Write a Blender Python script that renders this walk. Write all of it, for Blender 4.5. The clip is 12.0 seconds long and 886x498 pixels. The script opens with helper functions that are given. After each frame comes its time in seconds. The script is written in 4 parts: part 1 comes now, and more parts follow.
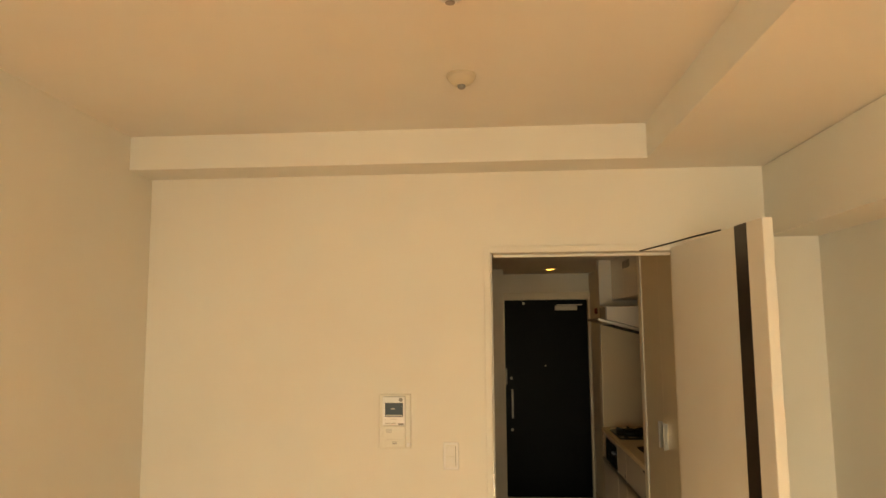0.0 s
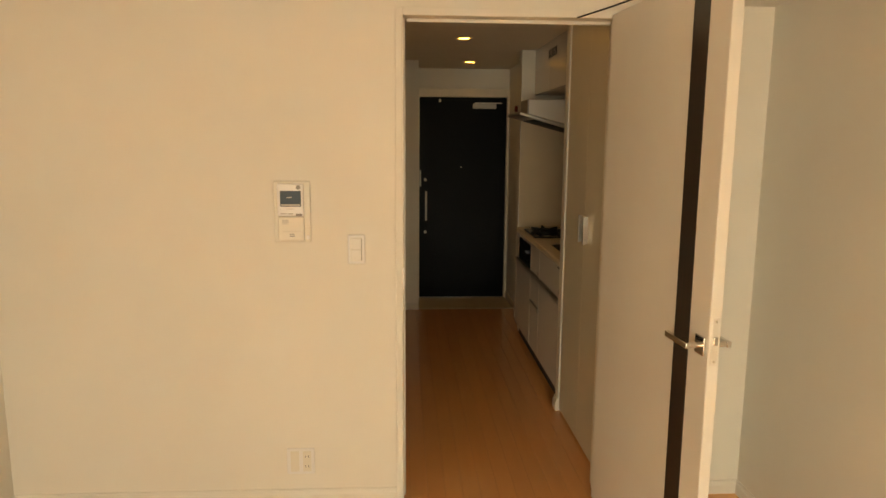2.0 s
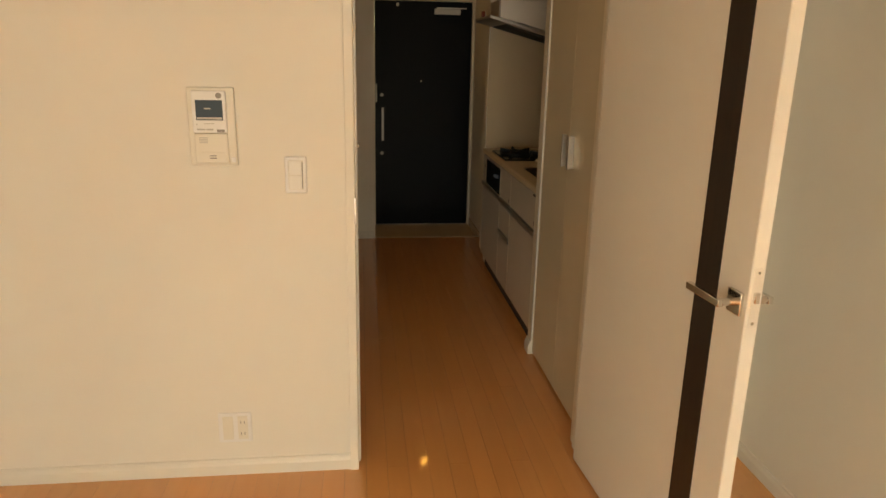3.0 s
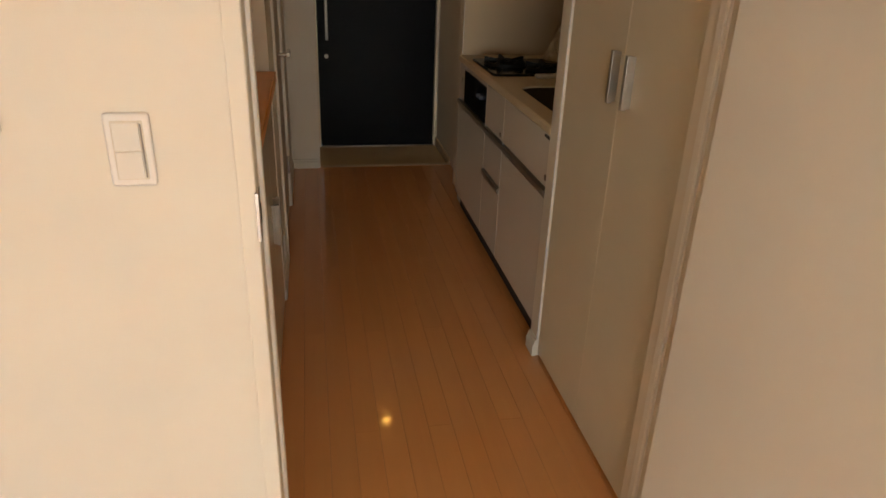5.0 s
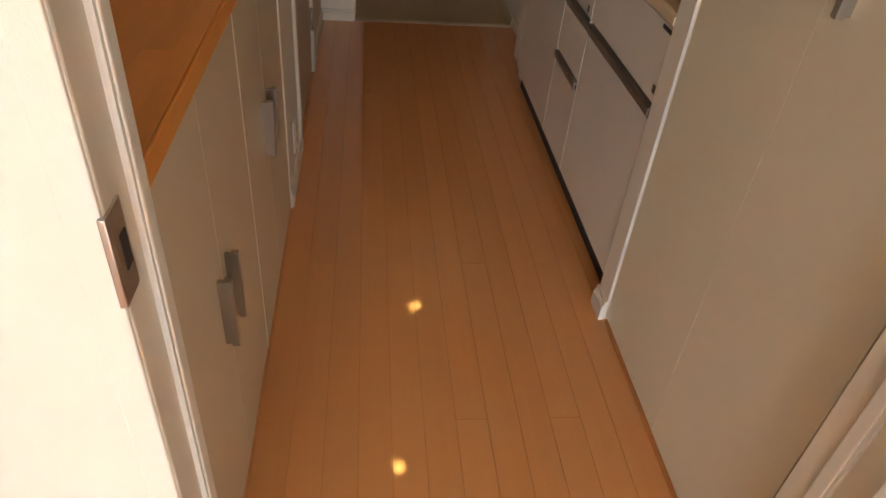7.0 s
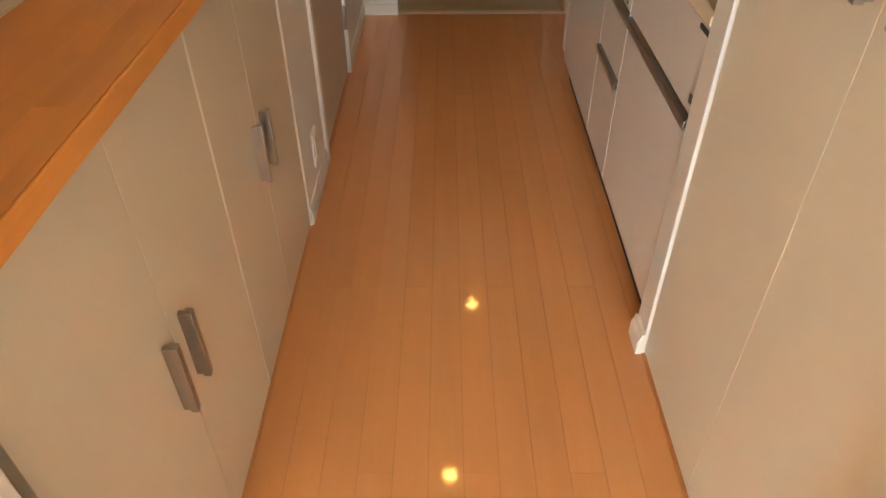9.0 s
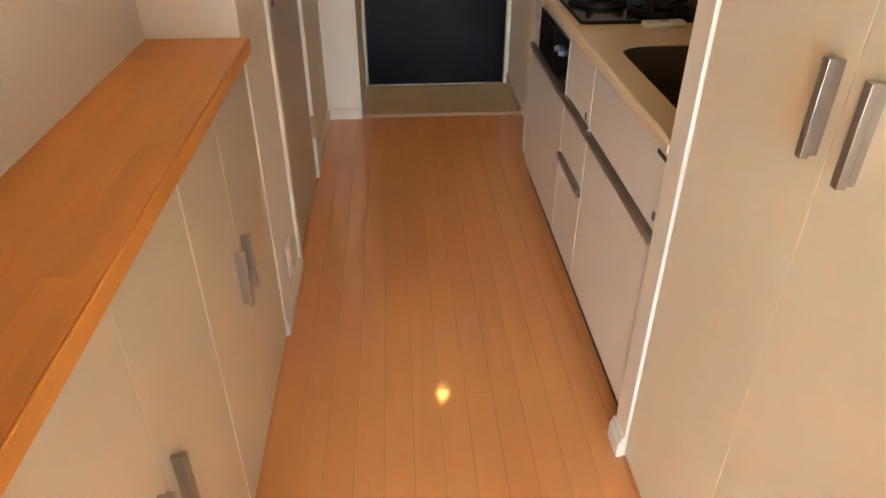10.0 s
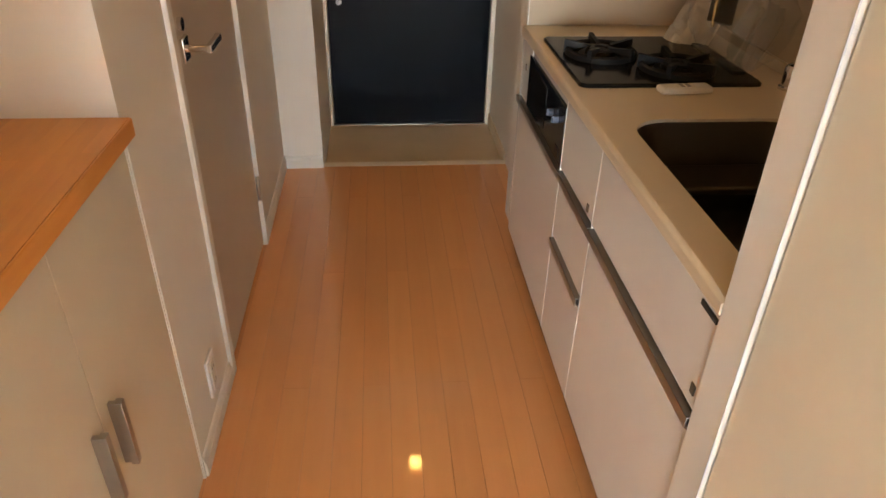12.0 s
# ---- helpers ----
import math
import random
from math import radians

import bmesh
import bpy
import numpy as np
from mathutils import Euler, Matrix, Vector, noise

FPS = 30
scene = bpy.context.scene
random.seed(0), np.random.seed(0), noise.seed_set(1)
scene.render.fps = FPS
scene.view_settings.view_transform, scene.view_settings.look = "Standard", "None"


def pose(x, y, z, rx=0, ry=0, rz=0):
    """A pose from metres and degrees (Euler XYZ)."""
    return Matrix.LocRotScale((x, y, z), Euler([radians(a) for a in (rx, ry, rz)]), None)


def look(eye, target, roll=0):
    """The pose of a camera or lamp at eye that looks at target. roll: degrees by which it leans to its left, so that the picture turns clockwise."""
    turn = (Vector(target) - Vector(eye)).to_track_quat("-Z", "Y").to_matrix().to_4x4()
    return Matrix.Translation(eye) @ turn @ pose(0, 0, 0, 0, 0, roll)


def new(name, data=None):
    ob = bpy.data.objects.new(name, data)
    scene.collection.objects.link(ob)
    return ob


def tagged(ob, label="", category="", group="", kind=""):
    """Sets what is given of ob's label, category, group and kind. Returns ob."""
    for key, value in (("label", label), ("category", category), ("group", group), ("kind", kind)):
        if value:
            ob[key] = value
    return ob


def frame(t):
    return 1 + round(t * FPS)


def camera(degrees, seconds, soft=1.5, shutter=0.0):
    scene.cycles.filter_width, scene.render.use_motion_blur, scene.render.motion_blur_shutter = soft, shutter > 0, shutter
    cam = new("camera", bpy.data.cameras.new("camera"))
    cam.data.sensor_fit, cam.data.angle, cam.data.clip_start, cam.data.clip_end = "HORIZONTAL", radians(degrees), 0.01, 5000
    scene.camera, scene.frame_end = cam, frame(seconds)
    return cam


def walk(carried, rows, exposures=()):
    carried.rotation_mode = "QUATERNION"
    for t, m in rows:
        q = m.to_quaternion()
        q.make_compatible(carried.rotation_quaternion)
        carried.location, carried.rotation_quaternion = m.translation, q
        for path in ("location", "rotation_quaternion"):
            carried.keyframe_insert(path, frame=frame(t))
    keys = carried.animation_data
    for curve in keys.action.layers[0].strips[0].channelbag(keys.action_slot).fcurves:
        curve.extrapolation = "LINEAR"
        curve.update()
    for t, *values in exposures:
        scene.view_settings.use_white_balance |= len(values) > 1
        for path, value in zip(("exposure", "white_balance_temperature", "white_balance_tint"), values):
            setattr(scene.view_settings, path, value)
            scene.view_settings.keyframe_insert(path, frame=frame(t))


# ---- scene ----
cam = camera(65.9, 12.0)
PATH = [
    (0, (0.046, -0.162, 1.681), (-0.086, 1.821, 1.905), -0.5),
    (0.3, (0.046, -0.187, 1.704), (-0.101, 1.785, 2.02), -0.5),
    (0.5, (0.046, -0.205, 1.706), (-0.113, 1.768, 1.99), 0.3),
    (0.7, (0.044, -0.178, 1.668), (-0.101, 1.807, 1.841), 0.5),
    (1, (0.038, -0.143, 1.613), (-0.083, 1.854, 1.606), 0.2),
    (1.5, (-0.006, -0.016, 1.564), (0.03, 1.967, 1.306), 1.2),
    (2, (0.061, 0.24, 1.545), (0.172, 2.212, 1.226), 0.4),
    (2.5, (0.115, 0.451, 1.535), (0.223, 2.414, 1.166), 0.6),
    (3, (0.078, 0.741, 1.48), (0.311, 2.652, 0.939), 1.2),
    (3.2, (0.066, 0.842, 1.476), (0.381, 2.732, 0.903), 1.5),
    (4.8, (0.148, 1.77, 1.43), (0.482, 3.575, 0.636), 2.0),
    (5, (0.155, 1.86, 1.423), (0.509, 3.647, 0.598), 2.1),
    (5.5, (0.224, 2.093, 1.416), (0.479, 3.869, 0.533), 0.9),
    (6, (0.274, 2.278, 1.404), (0.439, 4.046, 0.485), 1.4),
    (6.5, (0.255, 2.441, 1.36), (0.462, 4.106, 0.273), 5.1),
    (7, (0.249, 2.542, 1.336), (0.476, 4.115, 0.121), 5.5),
    (7.2, (0.259, 2.577, 1.323), (0.456, 4.145, 0.098), 5.4),
    (8.8, (0.455, 2.723, 1.331), (0.354, 4.272, 0.071), -0.3),
    (9, (0.432, 2.743, 1.337), (0.425, 4.288, 0.068), -0.2),
    (9.5, (0.381, 2.765, 1.369), (0.445, 4.348, 0.149), 0.3),
    (10, (0.386, 2.759, 1.438), (0.5, 4.435, 0.352), 0.1),
    (10.5, (0.368, 2.79, 1.458), (0.511, 4.536, 0.492), 0.4),
    (11, (0.375, 2.897, 1.448), (0.582, 4.624, 0.462), 1.3),
    (11.5, (0.448, 3.1, 1.44), (0.563, 4.822, 0.429), 0.9),
    (12, (0.469, 3.287, 1.416), (0.637, 4.978, 0.361), 1.5),
]
EXPOSURES = [
    (0.0, 0.86, 20000, 5), (1.5, 0.90, 17000, 6), (2.5, 0.95, 14200, 6), (3.2, 0.98, 12600, 6), (5.0, 1.26, 9700, 8), (6.0, 1.60, 8300, 8),
    (7.0, 1.94, 7900, 9), (9.0, 2.85, 8100, 8), (9.5, 3.11, 7850, 8), (10.0, 3.14, 7750, 8), (12.0, 3.17, 7650, 7),
]
walk(cam, [(t, look(eye, target, roll)) for t, eye, target, roll in PATH], EXPOSURES)

# ---- world, sun, large lights ----
world = bpy.data.worlds.new("sky")
scene.world = world
world.use_nodes = True
wn = world.node_tree
sky = wn.nodes.new("ShaderNodeTexSky")
sky.sky_type = "NISHITA"
sky.sun_disc = False
SUN_EL, SUN_AZ = radians(33), radians(18)
sky.sun_elevation = SUN_EL
sky.sun_rotation = math.pi + SUN_AZ
wn.links.new(sky.outputs["Color"], wn.nodes["Background"].inputs["Color"])
wn.nodes["Background"].inputs["Strength"].default_value = 0.12

sun = new("sun", bpy.data.lights.new("sun", "SUN"))
sun.data.energy = 2.6
sun.data.angle = radians(0.5)
sun.data.color = (1.0, 0.93, 0.82)
sun.matrix_world = look((0, 0, 0), (math.sin(SUN_AZ) * math.cos(SUN_EL), math.cos(SUN_AZ) * math.cos(SUN_EL), -math.sin(SUN_EL)))

window_light = new("window_light", bpy.data.lights.new("window_light", "AREA"))
window_light.data.shape = "RECTANGLE"
window_light.data.size, window_light.data.size_y = 2.2, 1.5
window_light.data.energy = 43.0
window_light.data.color = (0.53, 0.72, 1.0)
window_light.matrix_world = look((-0.275, -2.7, 1.08), (0.45, -1.0, 0.0))


# ---- materials ----
def material(name):
    m = bpy.data.materials.new(name)
    m.use_nodes = True
    return m, m.node_tree, m.node_tree.nodes["Principled BSDF"]


def plain(name, color, rough=0.5, metal=0.0, grain=180.0, bump=0.02, vary=0.04, spec=0.5):
    """A painted, plastic or metal surface with blotches at two scales and a fine relief."""
    m, nt, p = material(name)
    tc = nt.nodes.new("ShaderNodeTexCoord")
    big = nt.nodes.new("ShaderNodeTexNoise")
    big.inputs["Scale"].default_value, big.inputs["Detail"].default_value = 2.3, 4
    small = nt.nodes.new("ShaderNodeTexNoise")
    small.inputs["Scale"].default_value, small.inputs["Detail"].default_value = grain, 3
    for n in (big, small):
        nt.links.new(tc.outputs["Object"], n.inputs["Vector"])
    ramp = nt.nodes.new("ShaderNodeMapRange")
    ramp.inputs["From Min"].default_value, ramp.inputs["From Max"].default_value = 0.3, 0.7
    ramp.inputs["To Min"].default_value, ramp.inputs["To Max"].default_value = 1 - vary, 1 + vary * 0.4
    nt.links.new(big.outputs["Fac"], ramp.inputs["Value"])
    mul = nt.nodes.new("ShaderNodeVectorMath")
    mul.operation = "SCALE"
    mul.inputs[0].default_value = color
    nt.links.new(ramp.outputs["Result"], mul.inputs["Scale"])
    nt.links.new(mul.outputs["Vector"], p.inputs["Base Color"])
    rr = nt.nodes.new("ShaderNodeMapRange")
    rr.inputs["To Min"].default_value, rr.inputs["To Max"].default_value = rough * 0.85, min(1, rough * 1.15)
    nt.links.new(small.outputs["Fac"], rr.inputs["Value"])
    nt.links.new(rr.outputs["Result"], p.inputs["Roughness"])
    p.inputs["Metallic"].default_value = metal
    p.inputs["Specular IOR Level"].default_value = spec
    if bump:
        b = nt.nodes.new("ShaderNodeBump")
        b.inputs["Strength"].default_value, b.inputs["Distance"].default_value = bump, 0.002
        nt.links.new(small.outputs["Fac"], b.inputs["Height"])
        nt.links.new(b.outputs["Normal"], p.inputs["Normal"])
    return m


def wallpaper(name, color):
    """Embossed vinyl wallpaper: a fine woven relief, faint drops' joints and soiling."""
    m, nt, p = material(name)
    tc = nt.nodes.new("ShaderNodeTexCoord")
    n1 = nt.nodes.new("ShaderNodeTexNoise")
    n1.inputs["Scale"].default_value, n1.inputs["Detail"].default_value = 260, 4
    v = nt.nodes.new("ShaderNodeTexVoronoi")
    v.inputs["Scale"].default_value = 420
    big = nt.nodes.new("ShaderNodeTexNoise")
    big.inputs["Scale"].default_value, big.inputs["Detail"].default_value = 1.4, 5
    for n in (n1, v, big):
        nt.links.new(tc.outputs["Object"], n.inputs["Vector"])
    ramp = nt.nodes.new("ShaderNodeMapRange")
    ramp.inputs["From Min"].default_value, ramp.inputs["From Max"].default_value = 0.3, 0.7
    ramp.inputs["To Min"].default_value, ramp.inputs["To Max"].default_value = 0.965, 1.02
    nt.links.new(big.outputs["Fac"], ramp.inputs["Value"])
    mul = nt.nodes.new("ShaderNodeVectorMath")
    mul.operation = "SCALE"
    mul.inputs[0].default_value = color
    nt.links.new(ramp.outputs["Result"], mul.inputs["Scale"])
    nt.links.new(mul.outputs["Vector"], p.inputs["Base Color"])
    p.inputs["Roughness"].default_value = 0.82
    p.inputs["Specular IOR Level"].default_value = 0.25
    add = nt.nodes.new("ShaderNodeMath")
    nt.links.new(n1.outputs["Fac"], add.inputs[0])
    nt.links.new(v.outputs["Distance"], add.inputs[1])
    b = nt.nodes.new("ShaderNodeBump")
    b.inputs["Strength"].default_value, b.inputs["Distance"].default_value = 0.10, 0.0015
    nt.links.new(add.outputs["Value"], b.inputs["Height"])
    nt.links.new(b.outputs["Normal"], p.inputs["Normal"])
    return m


def wood(name, dark, light, rough, along=(14.0, 0.8, 14.0), per_piece=True, coat=0.0, contrast=1.0, hue=0.12):
    """Wood with grain stretched along y, and pieces of slightly different tone."""
    m, nt, p = material(name)
    tc = nt.nodes.new("ShaderNodeTexCoord")
    mp = nt.nodes.new("ShaderNodeMapping")
    mp.inputs["Scale"].default_value = along
    nt.links.new(tc.outputs["Object"], mp.inputs["Vector"])
    info = nt.nodes.new("ShaderNodeObjectInfo")
    shift = nt.nodes.new("ShaderNodeVectorMath")
    shift.operation = "MULTIPLY_ADD"
    comb = nt.nodes.new("ShaderNodeCombineXYZ")
    geo = nt.nodes.new("ShaderNodeNewGeometry")
    pick = info.outputs["Random"] if per_piece else geo.outputs["Random Per Island"]
    for k in range(3):
        nt.links.new(pick, comb.inputs[k])
    nt.links.new(comb.outputs["Vector"], shift.inputs[0])
    shift.inputs[1].default_value = (37.0, 53.0, 11.0)
    nt.links.new(mp.outputs["Vector"], shift.inputs[2])
    grain = nt.nodes.new("ShaderNodeTexNoise")
    grain.inputs["Scale"].default_value, grain.inputs["Detail"].default_value = 3.0, 8
    grain.inputs["Distortion"].default_value = 0.6
    fine = nt.nodes.new("ShaderNodeTexNoise")
    fine.inputs["Scale"].default_value, fine.inputs["Detail"].default_value = 22.0, 4
    for n in (grain, fine):
        nt.links.new(shift.outputs["Vector"], n.inputs["Vector"])
    mix0 = nt.nodes.new("ShaderNodeMath")
    mix0.operation = "MULTIPLY_ADD"
    mix0.inputs[1].default_value = 0.35
    nt.links.new(fine.outputs["Fac"], mix0.inputs[0])
    nt.links.new(grain.outputs["Fac"], mix0.inputs[2])
    rng = nt.nodes.new("ShaderNodeMapRange")
    rng.inputs["From Min"].default_value, rng.inputs["From Max"].default_value = 0.675 - 0.28 / contrast, 0.675 + 0.28 / contrast
    nt.links.new(mix0.outputs["Value"], rng.inputs["Value"])
    cr = nt.nodes.new("ShaderNodeMix")
    cr.data_type = "RGBA"
    cr.inputs["A"].default_value, cr.inputs["B"].default_value = (*dark, 1), (*light, 1)
    nt.links.new(rng.outputs["Result"], cr.inputs["Factor"])
    tone = nt.nodes.new("ShaderNodeMapRange")
    tone.inputs["To Min"].default_value, tone.inputs["To Max"].default_value = 1 - hue, 1 + hue
    nt.links.new(pick, tone.inputs["Value"])
    mul = nt.nodes.new("ShaderNodeVectorMath")
    mul.operation = "SCALE"
    nt.links.new(cr.outputs["Result"], mul.inputs[0])
    nt.links.new(tone.outputs["Result"], mul.inputs["Scale"])
    nt.links.new(mul.outputs["Vector"], p.inputs["Base Color"])
    rr = nt.nodes.new("ShaderNodeMapRange")
    rr.inputs["To Min"].default_value, rr.inputs["To Max"].default_value = rough * 0.8, rough * 1.25
    nt.links.new(fine.outputs["Fac"], rr.inputs["Value"])
    nt.links.new(rr.outputs["Result"], p.inputs["Roughness"])
    p.inputs["Coat Weight"].default_value = coat
    p.inputs["Coat Roughness"].default_value = 0.06
    b = nt.nodes.new("ShaderNodeBump")
    b.inputs["Strength"].default_value, b.inputs["Distance"].default_value = 0.05, 0.001
    nt.links.new(fine.outputs["Fac"], b.inputs["Height"])
    nt.links.new(b.outputs["Normal"], p.inputs["Normal"])
    return m


def glass(name, color=(1, 1, 1), rough=0.0, alpha=1.0):
    m, nt, p = material(name)
    p.inputs["Base Color"].default_value = (*color, 1)
    p.inputs["Transmission Weight"].default_value = 1.0
    p.inputs["Roughness"].default_value = rough
    p.inputs["IOR"].default_value = 1.45
    return m


def glow(name, color, strength):
    m, nt, p = material(name)
    p.inputs["Emission Color"].default_value = (*color, 1)
    p.inputs["Emission Strength"].default_value = strength
    return m


PAPER = wallpaper("wallpaper", (0.82, 0.785, 0.72))
PAPER_CEIL = wallpaper("ceiling_paper", (0.82, 0.79, 0.73))
TRIM = plain("white_trim", (0.79, 0.76, 0.70), 0.42, grain=60, bump=0.01)
JAMB = plain("jamb_foil", (0.74, 0.68, 0.58), 0.4, grain=90, bump=0.015)
DOORFOIL = plain("door_foil", (0.77, 0.73, 0.67), 0.38, grain=140, bump=0.03)
CABFOIL = plain("cabinet_foil", (0.76, 0.70, 0.57), 0.24, grain=150, bump=0.02)
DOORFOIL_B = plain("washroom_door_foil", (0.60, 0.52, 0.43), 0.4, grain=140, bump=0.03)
GLOSSWHITE = plain("kitchen_lacquer", (0.78, 0.75, 0.72), 0.16, grain=40, bump=0.004)
CORE = plain("cabinet_core", (0.62, 0.58, 0.52), 0.6)
# near-black that paints in the shade of toe kicks, gaps and holes
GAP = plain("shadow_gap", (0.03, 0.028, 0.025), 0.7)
DARKSTRIPE = wood("dark_veneer", (0.012, 0.007, 0.005), (0.028, 0.016, 0.010), 0.35, along=(40, 40, 1.2))
DOORBLACK = plain("entrance_steel", (0.0025, 0.0034, 0.0055), 0.40, grain=500, bump=0.04, vary=0.12, spec=0.07)
ALU = plain("brushed_alu", (0.40, 0.38, 0.355), 0.40, 0.9, grain=320, bump=0.03)
CHROME = plain("chrome", (0.72, 0.70, 0.67), 0.14, 1.0, grain=120, bump=0.0)
STEEL = plain("satin_steel", (0.50, 0.48, 0.46), 0.36, 1.0, grain=260, bump=0.03)
# cream plastic darkened: the detector's shadowed look is in the base colour
DETECTOR = plain("shaded_plastic", (0.56, 0.50, 0.40), 0.45, grain=80, bump=0.005)
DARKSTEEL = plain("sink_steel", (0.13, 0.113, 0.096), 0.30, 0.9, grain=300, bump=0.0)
IRON = plain("cast_iron", (0.010, 0.0095, 0.009), 0.5, grain=220, bump=0.2, spec=0.25)
HOBGLASS = plain("hob_enamel", (0.012, 0.010, 0.008), 0.14, grain=30, bump=0.0, spec=0.22)
BLACKGLASS = plain("black_panel", (0.010, 0.010, 0.012), 0.10, grain=30, bump=0.0)
WORKTOP = plain("solid_surface", (0.74, 0.62, 0.45), 0.33, grain=90, bump=0.008, vary=0.04)
SPLASH = plain("splash_panel", (0.60, 0.49, 0.36), 0.2, grain=50, bump=0.004)
STONE = plain("porch_sheet", (0.68, 0.57, 0.42), 0.5, grain=70, bump=0.06, vary=0.14)
STEPEDGE = plain("step_edge", (0.76, 0.68, 0.57), 0.45, grain=70, bump=0.03)
GROUT = plain("grout", (0.30, 0.27, 0.23), 0.8)
PLASTIC = plain("ivory_plastic", (0.78, 0.74, 0.66), 0.4, grain=80, bump=0.005)
PLASTIC_W = plain("white_plastic", (0.83, 0.82, 0.81), 0.35, grain=80, bump=0.005)
BEAD = plain("white_bead", (0.62, 0.63, 0.64), 0.5, grain=80, bump=0.005)
PLASTIC_SH = plain("rocker_plastic", (0.80, 0.78, 0.74), 0.35, grain=80, bump=0.005)
GREYPRINT = plain("grey_print", (0.30, 0.28, 0.26), 0.6)
CATCH = plain("catch_plastic", (0.10, 0.075, 0.055), 0.4)
SCREEN = plain("lcd_screen", (0.055, 0.080, 0.105), 0.25, grain=20, bump=0.0, spec=0.15)
RED = plain("red_enamel", (0.22, 0.03, 0.02), 0.4)
GOLD = plain("brass", (0.62, 0.43, 0.18), 0.2, 1.0)
BLUEKNOB = plain("blue_grey_knob", (0.09, 0.12, 0.19), 0.35)
FLOORWOOD = wood("floor_boards", (0.72, 0.314, 0.114), (0.80, 0.376, 0.148), 0.34, along=(9.0, 0.5, 9.0), coat=1.0, contrast=0.55, hue=0.03)
COUNTERWOOD = wood("laminated_pine", (0.72, 0.275, 0.060), (0.88, 0.41, 0.112), 0.34, along=(8.0, 1.0, 8.0), contrast=0.7, hue=0.07)
FLOORBED = plain("floor_bed", (0.10, 0.045, 0.018), 0.7)
DULL = plain("dull_metal", (0.30, 0.285, 0.27), 0.42, 0.9, grain=260, bump=0.03)
PLATE = plain("light_plate", (0.78, 0.75, 0.70), 0.4, 0.5, grain=200, bump=0.01)
GREYLIGHT = plain("pale_grey_print", (0.50, 0.48, 0.45), 0.5)
PAPERSHEET = plain("paper_sheet", (0.62, 0.55, 0.46), 0.7, grain=60, bump=0.02)
BULBGLASS = glass("bulb_glass", (0.95, 0.94, 0.92), 0.4)
BULBGLASS.node_tree.nodes["Principled BSDF"].inputs["Transmission Weight"].default_value = 0.8
PANE = glass("window_pane", (1, 1, 1), 0.0)
LAMPGLOW = glow("downlight_glow", (1.0, 0.535, 0.150), 11.2)


def film_plastic(name, alpha):
    m, nt, p = material(name)
    p.inputs["Base Color"].default_value = (0.85, 0.83, 0.8, 1)
    p.inputs["Roughness"].default_value = 0.04
    p.inputs["Specular IOR Level"].default_value = 1.0
    p.inputs["Alpha"].default_value = alpha
    n = nt.nodes.new("ShaderNodeTexNoise")
    n.inputs["Scale"].default_value = 35
    b = nt.nodes.new("ShaderNodeBump")
    b.inputs["Strength"].default_value, b.inputs["Distance"].default_value = 0.7, 0.01
    nt.links.new(n.outputs["Fac"], b.inputs["Height"])
    nt.links.new(b.outputs["Normal"], p.inputs["Normal"])
    return m


FILM = film_plastic("clear_film", 0.08)
FOLDFILM = film_plastic("creased_film", 0.24)


# ---- building helpers ----
def bx(bm, x0, x1, y0, y1, z0, z1, bev=0.0, seg=2):
    """A box from corner to corner, with rounded edges."""
    vs = bmesh.ops.create_cube(bm, size=1.0)["verts"]
    for v in vs:
        v.co = Vector(((x0 + x1) / 2 + v.co.x * (x1 - x0), (y0 + y1) / 2 + v.co.y * (y1 - y0), (z0 + z1) / 2 + v.co.z * (z1 - z0)))
    if bev:
        edges = list({e for v in vs for e in v.link_edges})
        bmesh.ops.bevel(bm, geom=edges, offset=bev, segments=seg, affect="EDGES", profile=0.5)
    return bm


def box(*a, **k):
    return bx(bmesh.new(), *a, **k)


def cyl(bm, p0, p1, r0, r1=None, n=24, cap=True):
    """A cylinder or cone from p0 to p1."""
    p0, p1 = Vector(p0), Vector(p1)
    d = p1 - p0
    m = Matrix.Translation((p0 + p1) / 2) @ d.to_track_quat("Z", "Y").to_matrix().to_4x4()
    bmesh.ops.create_cone(bm, cap_ends=cap, segments=n, radius1=r0, radius2=r0 if r1 is None else r1, depth=d.length, matrix=m)
    return bm


def lathe(bm, profile, centre, n=28):
    """A turned shape about z: profile of (radius, height)."""
    rings = []
    for r, z in profile:
        rings.append([bm.verts.new((centre[0] + r * math.cos(2 * math.pi * k / n), centre[1] + r * math.sin(2 * math.pi * k / n), centre[2] + z)) for k in range(n)])
    for a, b in zip(rings, rings[1:]):
        for k in range(n):
            bm.faces.new((a[k], a[(k + 1) % n], b[(k + 1) % n], b[k]))
    if profile[0][0] > 1e-5:
        bm.faces.new(rings[0])
    if profile[-1][0] > 1e-5:
        bm.faces.new(rings[-1])
    bmesh.ops.remove_doubles(bm, verts=bm.verts, dist=1e-6)
    bmesh.ops.recalc_face_normals(bm, faces=bm.faces)
    return bm


